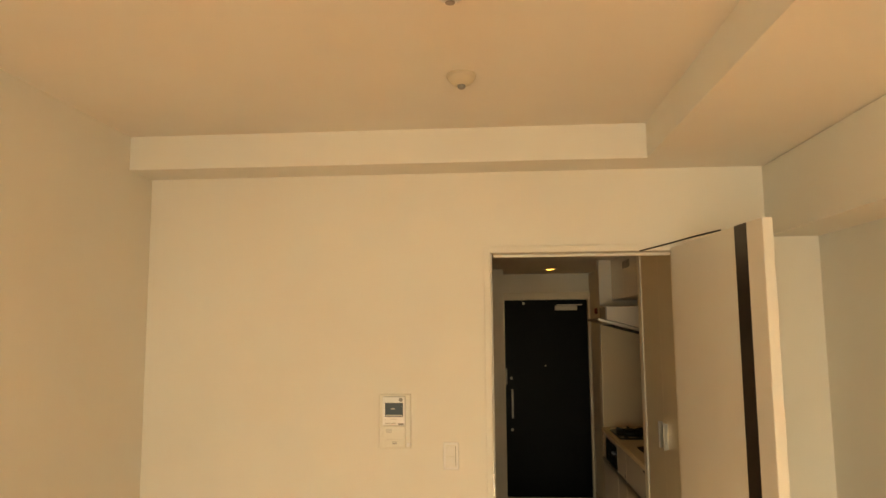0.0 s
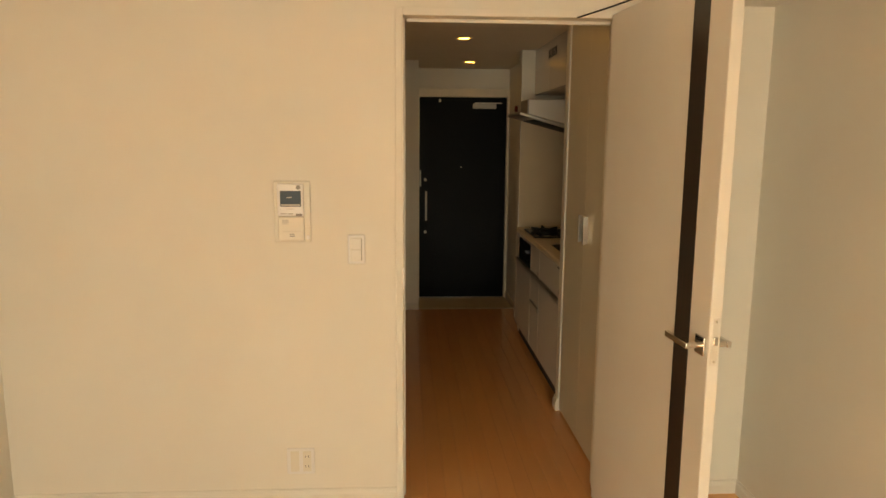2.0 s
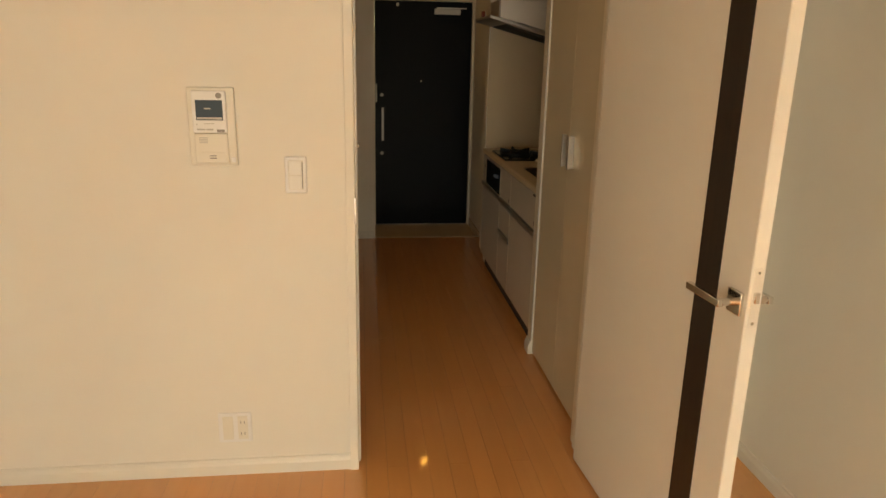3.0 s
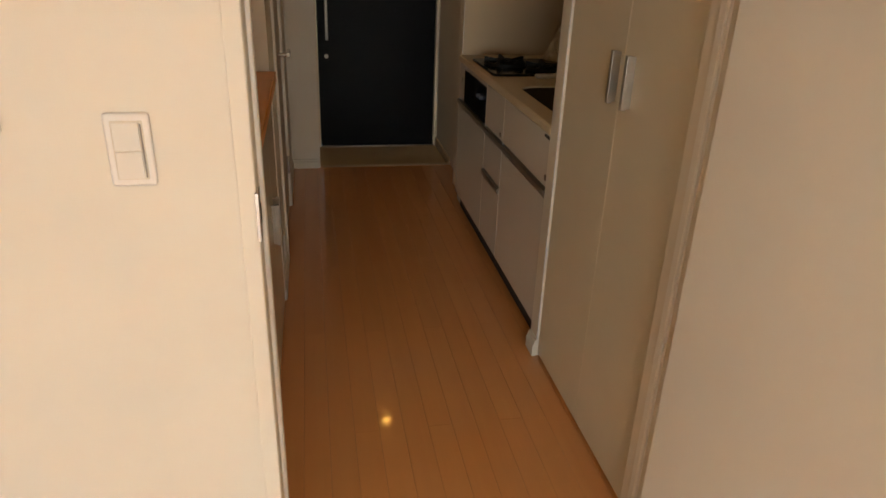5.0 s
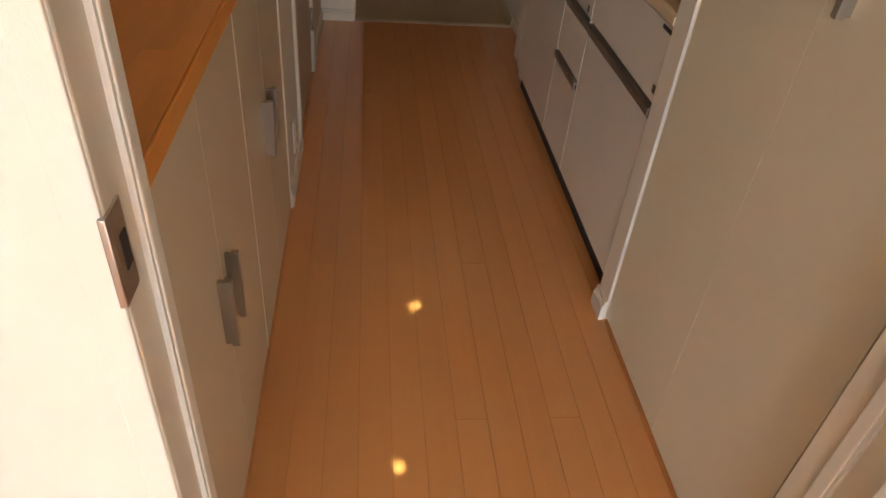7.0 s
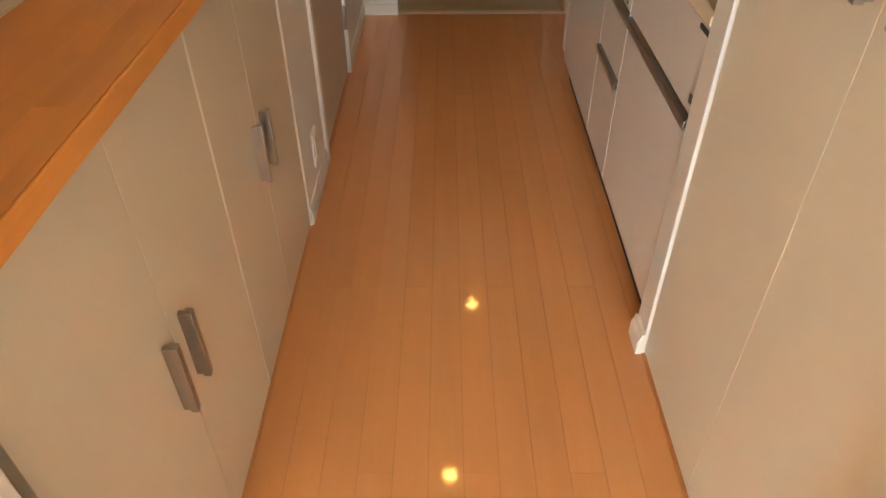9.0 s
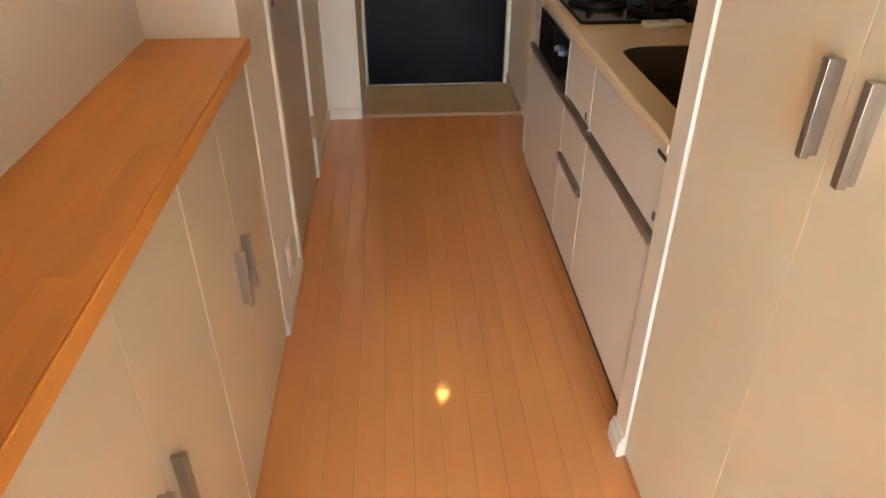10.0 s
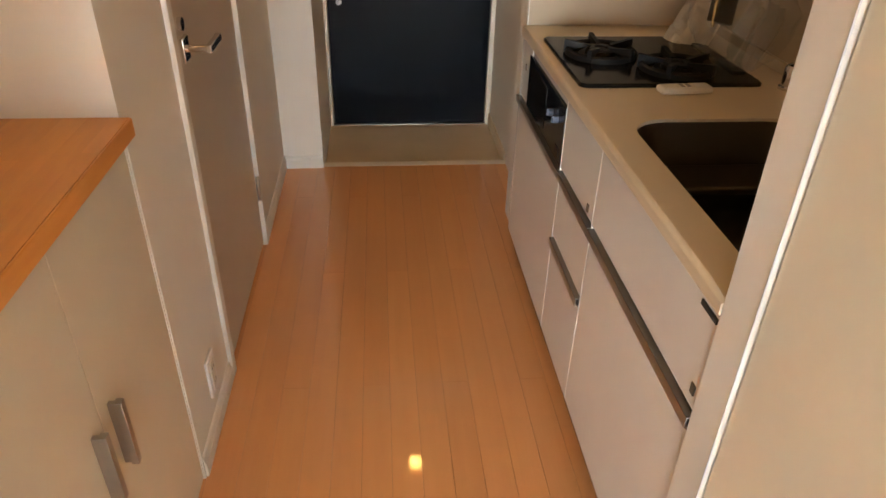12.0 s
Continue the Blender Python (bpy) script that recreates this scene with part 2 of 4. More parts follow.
def tube(bm, pts, r, n=10):
    """A round bar through points."""
    pts = [Vector(p) for p in pts]
    rings = []
    for i, p in enumerate(pts):
        d = (pts[min(i + 1, len(pts) - 1)] - pts[max(i - 1, 0)]).normalized()
        a = d.orthogonal().normalized()
        b = d.cross(a)
        rings.append([bm.verts.new(p + r * (math.cos(2 * math.pi * k / n) * a + math.sin(2 * math.pi * k / n) * b)) for k in range(n)])
    for i in range(len(rings) - 1):
        off = min(range(n), key=lambda s: sum((rings[i][k].co - rings[i + 1][(k + s) % n].co).length for k in range(n)))
        rings[i + 1] = rings[i + 1][off:] + rings[i + 1][:off]
        for k in range(n):
            bm.faces.new((rings[i][k], rings[i][(k + 1) % n], rings[i + 1][(k + 1) % n], rings[i + 1][k]))
    bm.faces.new(rings[0])
    bm.faces.new(rings[-1])
    bmesh.ops.recalc_face_normals(bm, faces=bm.faces)
    return bm


def rounded_loop(x0, x1, y0, y1, r, n=6):
    pts = []
    for cx, cy, a0 in ((x1 - r, y1 - r, 0), (x0 + r, y1 - r, 90), (x0 + r, y0 + r, 180), (x1 - r, y0 + r, 270)):
        for k in range(n + 1):
            a = radians(a0 + 90 * k / n)
            pts.append((cx + r * math.cos(a), cy + r * math.sin(a)))
    return pts


def mesh_of(bm, name, mat, smooth=True):
    me = bpy.data.meshes.new(name)
    bm.normal_update()
    if smooth:
        for f in bm.faces:
            f.smooth = max(abs(c) for c in f.normal) < 0.9999
        for e in bm.edges:
            if len(e.link_faces) == 2 and e.calc_face_angle(0) > radians(24):
                e.smooth = False
    bm.to_mesh(me)
    bm.free()
    me.materials.append(mat)
    return me


def part(name, bm, mat, parent, label=""):
    """Links a bmesh as one mesh object under a thing or a part, in the thing's own axes."""
    ob = new(name, mesh_of(bm, name, mat))
    ob.parent = parent
    return tagged(ob, label=label)


def thing(name, at, label, category, group="", kind="", rz=0.0):
    ob = new(name)
    ob.empty_display_size = 0.05
    ob.matrix_world = pose(*at, 0, 0, rz)
    return tagged(ob, label, category, group, kind)


def setting(name, bm, mat, label, category):
    return tagged(new(name, mesh_of(bm, name, mat)), label, category, kind="structure")


# ---- plan ----
WX, EX, SY, NY = -1.575, 1.53, -2.8, 2.994       # living room
HALL = 3.095                                  # hall side of the door wall
CEIL, HCEIL = 2.55, 2.212
J0, J1, JTOP = 0.055, 0.900, 2.012            # clear door opening
NICHE, LEND = -0.232, 4.494                   # counter recess
STUB, ENT = 6.33, 7.02
KX, KBACK, K0, K1 = 0.944, 1.56, 4.022, 5.55    # kitchen run
RX, LX = 1.080, 0.183                         # porch walls

# living room shell
bm = box(WX - 0.12, WX, SY - 0.12, HALL, 0, 2.65)
setting("wall_west", bm, PAPER, "plain off-white papered living room wall", "wall")
bm = box(EX, EX + 0.12, SY - 0.12, NY, 0, 2.65)
bx(bm, 1.300, EX - 0.001, SY, NY - 0.001, 2.070, 2.392)
setting("wall_east", bm, PAPER, "off-white papered wall under a low boxed beam", "wall")
bm = box(0.738, EX - 0.002, SY, 2.78, 2.396, CEIL + 0.05)
setting("beam_east", bm, PAPER_CEIL, "boxed ceiling beam in off-white wallpaper", "beam")
bm = box(WX + 0.001, EX - 0.002, 2.78, NY - 0.001, 2.396, CEIL + 0.05)
setting("soffit_north", bm, PAPER_CEIL, "low boxed soffit over the door wall", "beam")
setting("ceiling", box(WX - 0.1, EX + 0.1, SY - 0.1, HALL, CEIL, CEIL + 0.1), PAPER_CEIL, "off-white papered living room ceiling", "ceiling")
bm = box(WX - 0.1, J0 - 0.03, NY, HALL, 0, 2.65)
bx(bm, J1 + 0.03, EX + 0.12, NY, HALL, 0, 2.65)
bx(bm, J0 - 0.03, J1 + 0.03, NY, HALL, JTOP + 0.03, 2.65)
setting("wall_north", bm, PAPER, "off-white papered wall with the hall doorway", "wall")
W0, W1, WZ0, WZ1 = -1.45, 0.90, 0.06, 2.1
bm = box(WX - 0.1, W0, SY - 0.12, SY, 0, 2.65)
bx(bm, W1, EX + 0.1, SY - 0.12, SY, 0, 2.65)
bx(bm, W0, W1, SY - 0.12, SY, WZ1, 2.65)
bx(bm, W0, W1, SY - 0.12, SY, 0, WZ0)
setting("wall_south", bm, PAPER, "plain papered wall round the balcony window", "wall")

win = thing("window_1", (0, SY - 0.06, 0), "white framed balcony window letting in sunlight", "window", kind="structure")
bm = bmesh.new()
for a in ((W0, W0 + 0.05, WZ0, WZ1), (W1 - 0.05, W1, WZ0, WZ1), (W0 + 0.05, W1 - 0.05, WZ1 - 0.05, WZ1), (W0 + 0.05, W1 - 0.05, WZ0, WZ0 + 0.05), (-0.305, -0.245, WZ0 + 0.05, WZ1 - 0.05)):
    bx(bm, a[0], a[1], -0.035, 0.035, a[2], a[3])
part("window_frame", bm, TRIM, win)
for a, b in ((W0 + 0.05, -0.305), (-0.245, W1 - 0.05)):
    o = part("pane", box(a, b, -0.004, 0.004, WZ0 + 0.05, WZ1 - 0.05), PANE, win)
    o.visible_shadow = False

# hall shell
setting("wall_recess", box(NICHE - 0.12, NICHE, HALL, LEND, 0, 2.3), PAPER, "off-white papered wall behind the wooden counter", "wall")
setting("wall_recess_end", box(NICHE - 0.12, 0, LEND, 4.885, 0, 2.3), PAPER, "papered wall end between counter and washroom", "wall")
setting("wall_hall_west", box(-0.12, 0, 5.635, STUB, 0, 2.3), PAPER, "off-white papered hall wall past the washroom", "wall")
setting("wall_washroom_head", box(-0.12, 0, 4.885, 5.635, 2.02, 2.3), PAPER, "papered strip over the washroom door", "wall")
setting("wall_porch_west", box(-0.12, LX, STUB, ENT + 0.12, -0.1, 2.3), PAPER, "short papered wall stub beside the entrance", "wall")
bm = box(RX, RX + 0.12, K1 + 0.121, ENT + 0.12, -0.1, 2.3)
bx(bm, 0.953, KBACK + 0.12, K1, K1 + 0.12, 0.1, 2.3)
bx(bm, 0.985, KBACK + 0.12, K1, K1 + 0.12, 0.0, 0.1)
setting("wall_porch_east", bm, PAPER, "papered wall between kitchenette and entrance", "wall")
setting("wall_kitchen_back", box(KBACK, KBACK + 0.12, HALL, K1, 0, 2.3), PAPER, "wall behind the kitchenette and cupboard", "wall")
setting("wall_wing", box(0.939, KBACK, 3.946, K0, 0, 2.3), TRIM, "narrow smooth white wing wall beside the tall cupboard", "wall")
bm = box(LX, RX, ENT, ENT + 0.12, 2.018, 2.3)
setting("wall_entrance", bm, PAPER, "papered strip over the entrance door", "wall")
setting("ceiling_hall", box(NICHE - 0.12, KBACK + 0.12, HALL, ENT + 0.12, HCEIL, HCEIL + 0.1), PAPER_CEIL, "low papered hall ceiling with downlights", "ceiling")
setting("corner_trim_wing", box(0.9375, 0.9400, 3.9442, 3.9472, 0.070, HCEIL, bev=0.0009), BEAD, "white corner trim on the wing wall", "trim")


# baseboards: moulded strip run along a wall
def baseboard(bm, p, q, inward, h=0.062, d=0.009):
    p, q, n = Vector((*p, 0)), Vector((*q, 0)), Vector((*inward, 0))
    prof = [(0, 0), (d, 0), (d, h * 0.62), (d * 0.72, h * 0.78), (d * 0.55, h * 0.82), (d * 0.55, h * 0.97), (0.002, h), (0, h)]
    a = [bm.verts.new(p + n * u + Vector((0, 0, z))) for u, z in prof]
    b = [bm.verts.new(q + n * u + Vector((0, 0, z))) for u, z in prof]
    k = len(prof)
    for i in range(k):
        bm.faces.new((a[i], a[(i + 1) % k], b[(i + 1) % k], b[i]))
    bm.faces.new(a)
    bm.faces.new(b)
    bmesh.ops.recalc_face_normals(bm, faces=bm.faces)


for name, runs in (
    ("baseboard_living", (((WX, NY), (J0 - 0.03, NY), (0, -1)), ((J1 + 0.03, NY), (EX, NY), (0, -1)), ((WX, SY), (WX, NY), (1, 0)), ((EX, SY), (EX, NY), (-1, 0)))),
    ("baseboard_hall", (((0, LEND + 0.004), (0, 4.862), (1, 0)), ((0, 5.66), (0, STUB), (1, 0)), ((0, STUB), (LX, STUB), (0, -1)), ((RX, K1 + 0.125), (RX, 6.34), (-1, 0)))),
    ("baseboard_wing", (((0.939, 3.9415), (0.939, K0 - 0.001), (-1, 0)),)),
):
    bm = bmesh.new()
    for p, q, n in runs:
        baseboard(bm, p, q, n, 0.07 if name == "baseboard_wing" else 0.062, 0.016 if name == "baseboard_wing" else 0.01)
    setting(name, bm, TRIM, "cream moulded baseboard strip", "baseboard")

# ---- living room doorway and its open door ----
fr = thing("door_frame_1", (0, 0, 0), "cream door frame with a rebate and strike plate", "door frame", kind="structure")
for nm, a in (("jamb", (J0 - 0.03, J0, 2.981, 3.070, 0, JTOP)), ("jamb", (J1, J1 + 0.03, 2.981, 3.112, 0, JTOP)), ("head", (J0 - 0.03, J1 + 0.03, 2.981, 3.100, JTOP, JTOP + 0.03))):
    part(nm, box(*a, bev=0.003), JAMB, fr)
for a in ((J0 - 0.031, J0 - 0.0015, 2.977, 2.9825, 0, JTOP + 0.031), (J1 + 0.0015, J1 + 0.031, 2.977, 2.9825, 0, JTOP + 0.031), (J0 - 0.0015, J1 + 0.0015, 2.977, 2.9825, JTOP + 0.0015, JTOP + 0.031)):
    part("casing", box(*a, bev=0.002), PAPER, fr)
for a in ((J0, J0 + 0.008, 3.042, 3.066, 0, JTOP), (J1 - 0.008, J1, 3.042, 3.066, 0, JTOP), (J0 + 0.014, J1 - 0.014, 3.042, 3.066, JTOP - 0.014, JTOP)):
    part("door_stop", box(*a, bev=0.003), TRIM, fr)
for a in ((J0, J0 + 0.006, 3.036, 3.042, 0, JTOP), (J1 - 0.006, J1, 3.036, 3.042, 0, JTOP)):
    part("seal", box(*a), PLASTIC_SH, fr)
bm = box(J0, J0 + 0.0025, 2.979, 3.010, 0.938, 1.026, bev=0.001)
bx(bm, J0 - 0.004, J0 + 0.0025, 2.973, 2.9795, 0.938, 1.026, bev=0.001)
sp = part("strike_plate", bm, STEEL, fr, "steel strike plate with a latch hole")
part("latch_hole", box(J0 + 0.0015, J0 + 0.0035, 2.990, 3.004, 0.965, 0.999), GAP, sp)

DL = 0.876
door = thing("door_1", (0.868, 2.970, 0.0), "open cream living room door with a dark vertical stripe", "door", kind="structure", rz=-85.7)
part("leaf", box(0, DL, 0, 0.035, 0.010, 2.024, bev=0.002), DOORFOIL, door)
part("stripe", box(0.668, 0.762, -0.0015, 0.002, 0.0105, 2.0235), DARKSTRIPE, door, "dark brown veneer stripe")
part("edge_band", box(DL - 0.001, DL + 0.0015, 0.002, 0.033, 0.011, 2.023), TRIM, door)
fp = part("latch_plate", box(DL, DL + 0.003, 0.007, 0.029, 0.902, 1.042, bev=0.001), PLATE, door, "pale steel latch plate")
part("latch_bolt", box(DL + 0.002, DL + 0.011, 0.011, 0.024, 0.962, 0.987, bev=0.002), CHROME, fp)
for z in (0.912, 1.032):
    part("screw", cyl(bmesh.new(), (DL + 0.002, 0.018, z), (DL + 0.0042, 0.018, z), 0.0035, n=12), CHROME, fp)


def lever(parent, s, z, side, reach=0.128, toward=-1):
    """Square rose with a square-section lever; side -1 or 1 is the face of the leaf."""
    y0 = 0.0 if side < 0 else 0.035
    f = lambda a, b: (min(y0 + side * a, y0 + side * b), max(y0 + side * a, y0 + side * b))
    part("rose", box(s - 0.026, s + 0.026, *f(0, 0.008), z - 0.028, z + 0.028, bev=0.002), CHROME, parent, "chrome square rose")
    bm = cyl(bmesh.new(), (s, y0, z), (s, y0 + side * 0.048, z), 0.009, n=18)
    bx(bm, min(s - toward * 0.010, s + toward * reach), max(s - toward * 0.010, s + toward * reach), *f(0.040, 0.054), z - 0.009, z + 0.009, bev=0.002)
    part("lever", bm, CHROME, parent, "chrome square lever handle")


lever(door, 0.838, 0.952, -1)
lever(door, 0.838, 0.952, 1)
part("stay_arm", tube(bmesh.new(), [(0.004, -0.140, 2.010), (0.16, -0.078, 2.020), (0.34, -0.022, 2.030), (0.52, 0.012, 2.031)], 0.0035, 8), GAP, door, "thin dark stay arm")

# ---- things on the living room walls and ceiling ----
ic = thing("intercom", (-0.388, NY, 1.253), "cream wall intercom with a small grey-blue screen", "intercom")
part("backplate", box(-0.0725, 0.0725, -0.012, 0, -0.122, 0.122, bev=0.004), PLASTIC, ic)
unit = part("body", box(-0.0555, 0.048, -0.026, -0.012, -0.017, 0.112, bev=0.004), PLASTIC_W, ic)
part("lower_body", box(-0.0555, 0.048, -0.021, -0.012, -0.115, -0.019, bev=0.004), PLASTIC, ic)
scr = part("screen", box(-0.0435, 0.038, -0.0275, -0.025, 0.022, 0.084, bev=0.001), SCREEN, unit, "grey-blue liquid crystal screen")
part("status_bar", box(-0.0405, 0.035, -0.0279, -0.0274, 0.025, 0.0315), GREYLIGHT, scr)
part("screen_mark", box(-0.018, 0.002, -0.0279, -0.0274, 0.056, 0.060), GREYLIGHT, scr)
bm = bmesh.new()
lathe(bm, [(0.0070, 0), (0.0090, 0), (0.0090, 0.0012), (0.0070, 0.0012), (0.0070, 0.0001)], (0, 0, 0), 24)
bmesh.ops.transform(bm, matrix=pose(0.028, -0.026, 0.098, 90), verts=bm.verts)
part("badge_ring", bm, GREYPRINT, unit)
part("badge_bar", box(0.0225, 0.0335, -0.0272, -0.025, 0.0965, 0.0995), GREYPRINT, unit)
for x0, x1, z0, z1 in ((-0.043, -0.019, -0.009, -0.004), (-0.015, 0.006, -0.009, -0.004), (0.017, 0.041, -0.015, -0.006), (-0.020, 0.010, 0.011, 0.013), (-0.0435, -0.0405, 0.008, 0.011)):
    part("button", box(x0, x1, -0.0275, -0.025, z0, z1, bev=0.0006), GREYPRINT if x0 > 0.015 else GREYLIGHT, unit)
for k in range(4):
    part("speaker_slot", box(-0.040, -0.0135, -0.0216, -0.0195, -0.049 + 0.005 * k, -0.0465 + 0.005 * k), GREYLIGHT, ic)
part("talk_button", box(-0.037, 0.039, -0.0225, -0.020, -0.110, -0.077, bev=0.0015), PLASTIC, ic)
part("print_line", box(-0.0105, 0.010, -0.0235, -0.0215, -0.0905, -0.0875), GREYPRINT, ic)
part("print_line", box(-0.0105, 0.010, -0.0235, -0.0215, -0.0985, -0.0945), GREYPRINT, ic)
part("indicator", box(0.054, 0.067, -0.0150, -0.011, -0.111, -0.095, bev=0.0015), PLASTIC_W, ic, "small white indicator lens")

sw = thing("light_switch", (-0.1355, NY, 1.100), "white double rocker light switch", "switch")
part("cover_plate", box(-0.035, 0.035, -0.008, 0, -0.060, 0.060, bev=0.005, seg=3), PLASTIC_W, sw)
part("inner_frame", box(-0.024, 0.024, -0.0105, -0.006, -0.048, 0.048, bev=0.001), PLASTIC, sw)
for z0, z1 in ((0.001, 0.046), (-0.046, -0.001)):
    part("rocker", box(-0.022, 0.019, -0.0135, -0.009, z0, z1, bev=0.0015), PLASTIC_SH, sw)
part("indicator", box(0.020, 0.0225, -0.012, -0.009, -0.044, 0.044), GREYPRINT, sw)

so = thing("wall_socket", (-0.382, NY, 0.190), "white double wall socket with a blank module", "socket")
part("cover_plate", box(-0.058, 0.058, -0.008, 0, -0.058, 0.058, bev=0.004, seg=3), PLASTIC_W, so)
part("blank_module", box(-0.042, -0.006, -0.0105, -0.006, -0.045, 0.045, bev=0.001), PLASTIC, so)
ins = part("outlet", box(0.010, 0.044, -0.0105, -0.006, -0.045, 0.045, bev=0.001), PLASTIC, so)
for z in (0.022, -0.022):
    for dx in (-0.006, 0.006):
        part("slot", box(0.027 + dx - 0.0013, 0.027 + dx + 0.0013, -0.0112, -0.009, z - 0.005, z + 0.005), GREYPRINT, ins)

lamp = thing("ceiling_bulb", (-0.030, 1.290, CEIL), "bare frosted bulb in a cream ceiling socket", "lamp")
part("ceiling_rose", lathe(bmesh.new(), [(0.060, 0), (0.060, -0.010), (0.054, -0.018), (0.036, -0.024), (0.034, -0.030), (0, -0.030)], (0, 0, 0)), PLASTIC, lamp)
part("socket", lathe(bmesh.new(), [(0.021, -0.028), (0.021, -0.046), (0.019, -0.048), (0.0205, -0.050), (0.0205, -0.066), (0, -0.066)], (0, 0, 0)), PLASTIC_W, lamp)
part("screw_ring", lathe(bmesh.new(), [(0.0195, -0.064), (0.0205, -0.067), (0.0195, -0.070), (0, -0.070)], (0, 0, 0)), STEEL, lamp)
part("bulb", lathe(bmesh.new(), [(0.016, -0.068), (0.018, -0.080), (0.026, -0.096), (0.0325, -0.114), (0.0325, -0.126), (0.027, -0.142), (0.015, -0.151), (0, -0.153)], (0, 0, 0), 32), BULBGLASS, lamp)
part("tip_mark", lathe(bmesh.new(), [(0.011, -0.1505), (0.011, -0.1535), (0, -0.1555)], (0, 0, 0), 16), GREYPRINT, lamp)

sd = thing("smoke_detector", (-0.038, 2.135, CEIL), "round cream smoke detector on the ceiling", "smoke detector")
part("base", lathe(bmesh.new(), [(0.052, 0), (0.052, -0.010), (0.050, -0.013), (0, -0.013)], (0, 0, 0)), DETECTOR, sd)
part("dome", lathe(bmesh.new(), [(0.048, -0.012), (0.044, -0.022), (0.032, -0.034), (0.024, -0.038), (0, -0.038)], (0, 0, 0)), DETECTOR, sd)
part("sensor", lathe(bmesh.new(), [(0.014, -0.036), (0.014, -0.044), (0.010, -0.050), (0, -0.050)], (0, 0, 0), 18), GREYPRINT, sd)
part("indicator", box(-0.003, 0.003, -0.016, -0.012, -0.047, -0.036), GREYPRINT, sd)


# ---- hall: low cupboards and counter ----
def handle_bar(parent, x, y, z0, z1, side):
    """Solid flat bar handle on a face at x, with a slim web behind its front plate; side -1 faces -x."""
    f = lambda a, b: (min(x + side * a, x + side * b), max(x + side * a, x + side * b))
    bm = bx(bmesh.new(), *f(0.012, 0.025), y - 0.0075, y + 0.0075, z0, z1, bev=0.0012)
    bx(bm, *f(0.0, 0.013), y - 0.0050, y + 0.0050, z0 + 0.003, z1 - 0.003, bev=0.001)
    part("handle", bm, ALU, parent, "brushed aluminium bar handle")


for y0, y1, ym, z0, z1 in ((3.133, 3.834, 3.492, 0.412, 0.564), (3.836, 4.490, 4.128, 0.440, 0.587)):
    c = thing("low_cupboard", (0, y0, 0), "cream two-door low cupboard under the wooden counter", "cupboard", "low cupboards")
    w = y1 - y0
    part("body", box(NICHE + 0.003, -0.020, 0.001, w - 0.001, 0.0, 0.924), CORE, c)
    ms = ym - y0
    part("side_panel", box(-0.019, 0.0012, w - 0.0045, w - 0.0005, 0.012, 0.922), TRIM, c)
    for a, b, hy in ((0.002, ms - 0.001, ms - 0.041), (ms + 0.001, w - 0.0055, ms + 0.036)):
        d = part("door", box(-0.018, 0.0, a, b, 0.012, 0.920, bev=0.0012), CABFOIL, c)
        handle_bar(d, 0.0, hy, z0, z1, 1)
    part("plinth", box(-0.016, -0.004, 0.001, w - 0.001, 0.0, 0.0115), CABFOIL, c)

ct = thing("wooden_counter", (0, 0, 0.924), "orange laminated pine counter board", "counter")
random.seed(4)
xs = [NICHE + 0.002, -0.180, -0.137, -0.094, -0.051, -0.010, 0.019]
for x0, x1 in zip(xs, xs[1:]):
    y = HALL + 0.012
    while y < LEND - 0.003:
        e = min(y + random.uniform(0.32, 0.68), LEND - 0.003)
        if LEND - 0.003 - e < 0.15:
            e = LEND - 0.003
        part("stave", box(x0, x1, y, e, 0.0, 0.035, bev=0.0), COUNTERWOOD, ct)
        y = e
part("edge", box(0.019, 0.024, HALL + 0.012, LEND - 0.003, 0.0003, 0.0348, bev=0.0024, seg=3), COUNTERWOOD, ct)
setting("counter_seal", box(NICHE, NICHE + 0.003, HALL + 0.01, LEND, 0.958, 0.9615), TRIM, "thin white sealant line behind the counter", "trim")
setting("cupboard_end_trim", box(-0.006, 0.004, LEND - 0.0035, LEND + 0.006, 0.0, 0.922, bev=0.001), TRIM, "white corner trim beside the cupboards", "trim")

# ---- bathroom door ----
bf = thing("door_frame_2", (0, 0, 0), "cream frame of the closed washroom door", "door frame", kind="structure")
for nm, a in (("jamb", (-0.10, 0.012, 4.865, 4.900, 0, 1.99)), ("jamb", (-0.10, 0.012, 5.620, 5.655, 0, 1.99)), ("head", (-0.10, 0.012, 4.865, 5.655, 1.99, 2.02))):
    part(nm, box(*a, bev=0.003), TRIM, bf)
bd = thing("door_2", (0, 4.903, 0), "closed beige flush washroom door with chrome lever", "door", kind="structure")
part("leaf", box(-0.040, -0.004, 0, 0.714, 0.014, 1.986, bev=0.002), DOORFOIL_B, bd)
part("rose", box(-0.005, 0.004, 0.064, 0.116, 0.913, 0.970, bev=0.002), CHROME, bd, "chrome square rose")
bm = cyl(bmesh.new(), (-0.004, 0.090, 0.942), (0.058, 0.090, 0.942), 0.009, n=18)
bx(bm, 0.050, 0.064, 0.080, 0.205, 0.933, 0.951, bev=0.002)
part("lever", bm, CHROME, bd, "chrome square lever handle")
part("privacy_lock", cyl(bmesh.new(), (-0.005, 0.080, 1.003), (0.006, 0.080, 1.003), 0.016, n=24), CHROME, bd, "round chrome privacy lock")
for z in (0.25, 1.75):
    part("hinge", cyl(bmesh.new(), (0.004, 0.716, z - 0.05), (0.004, 0.716, z + 0.05), 0.007, n=14), STEEL, bd, "dull steel hinge")
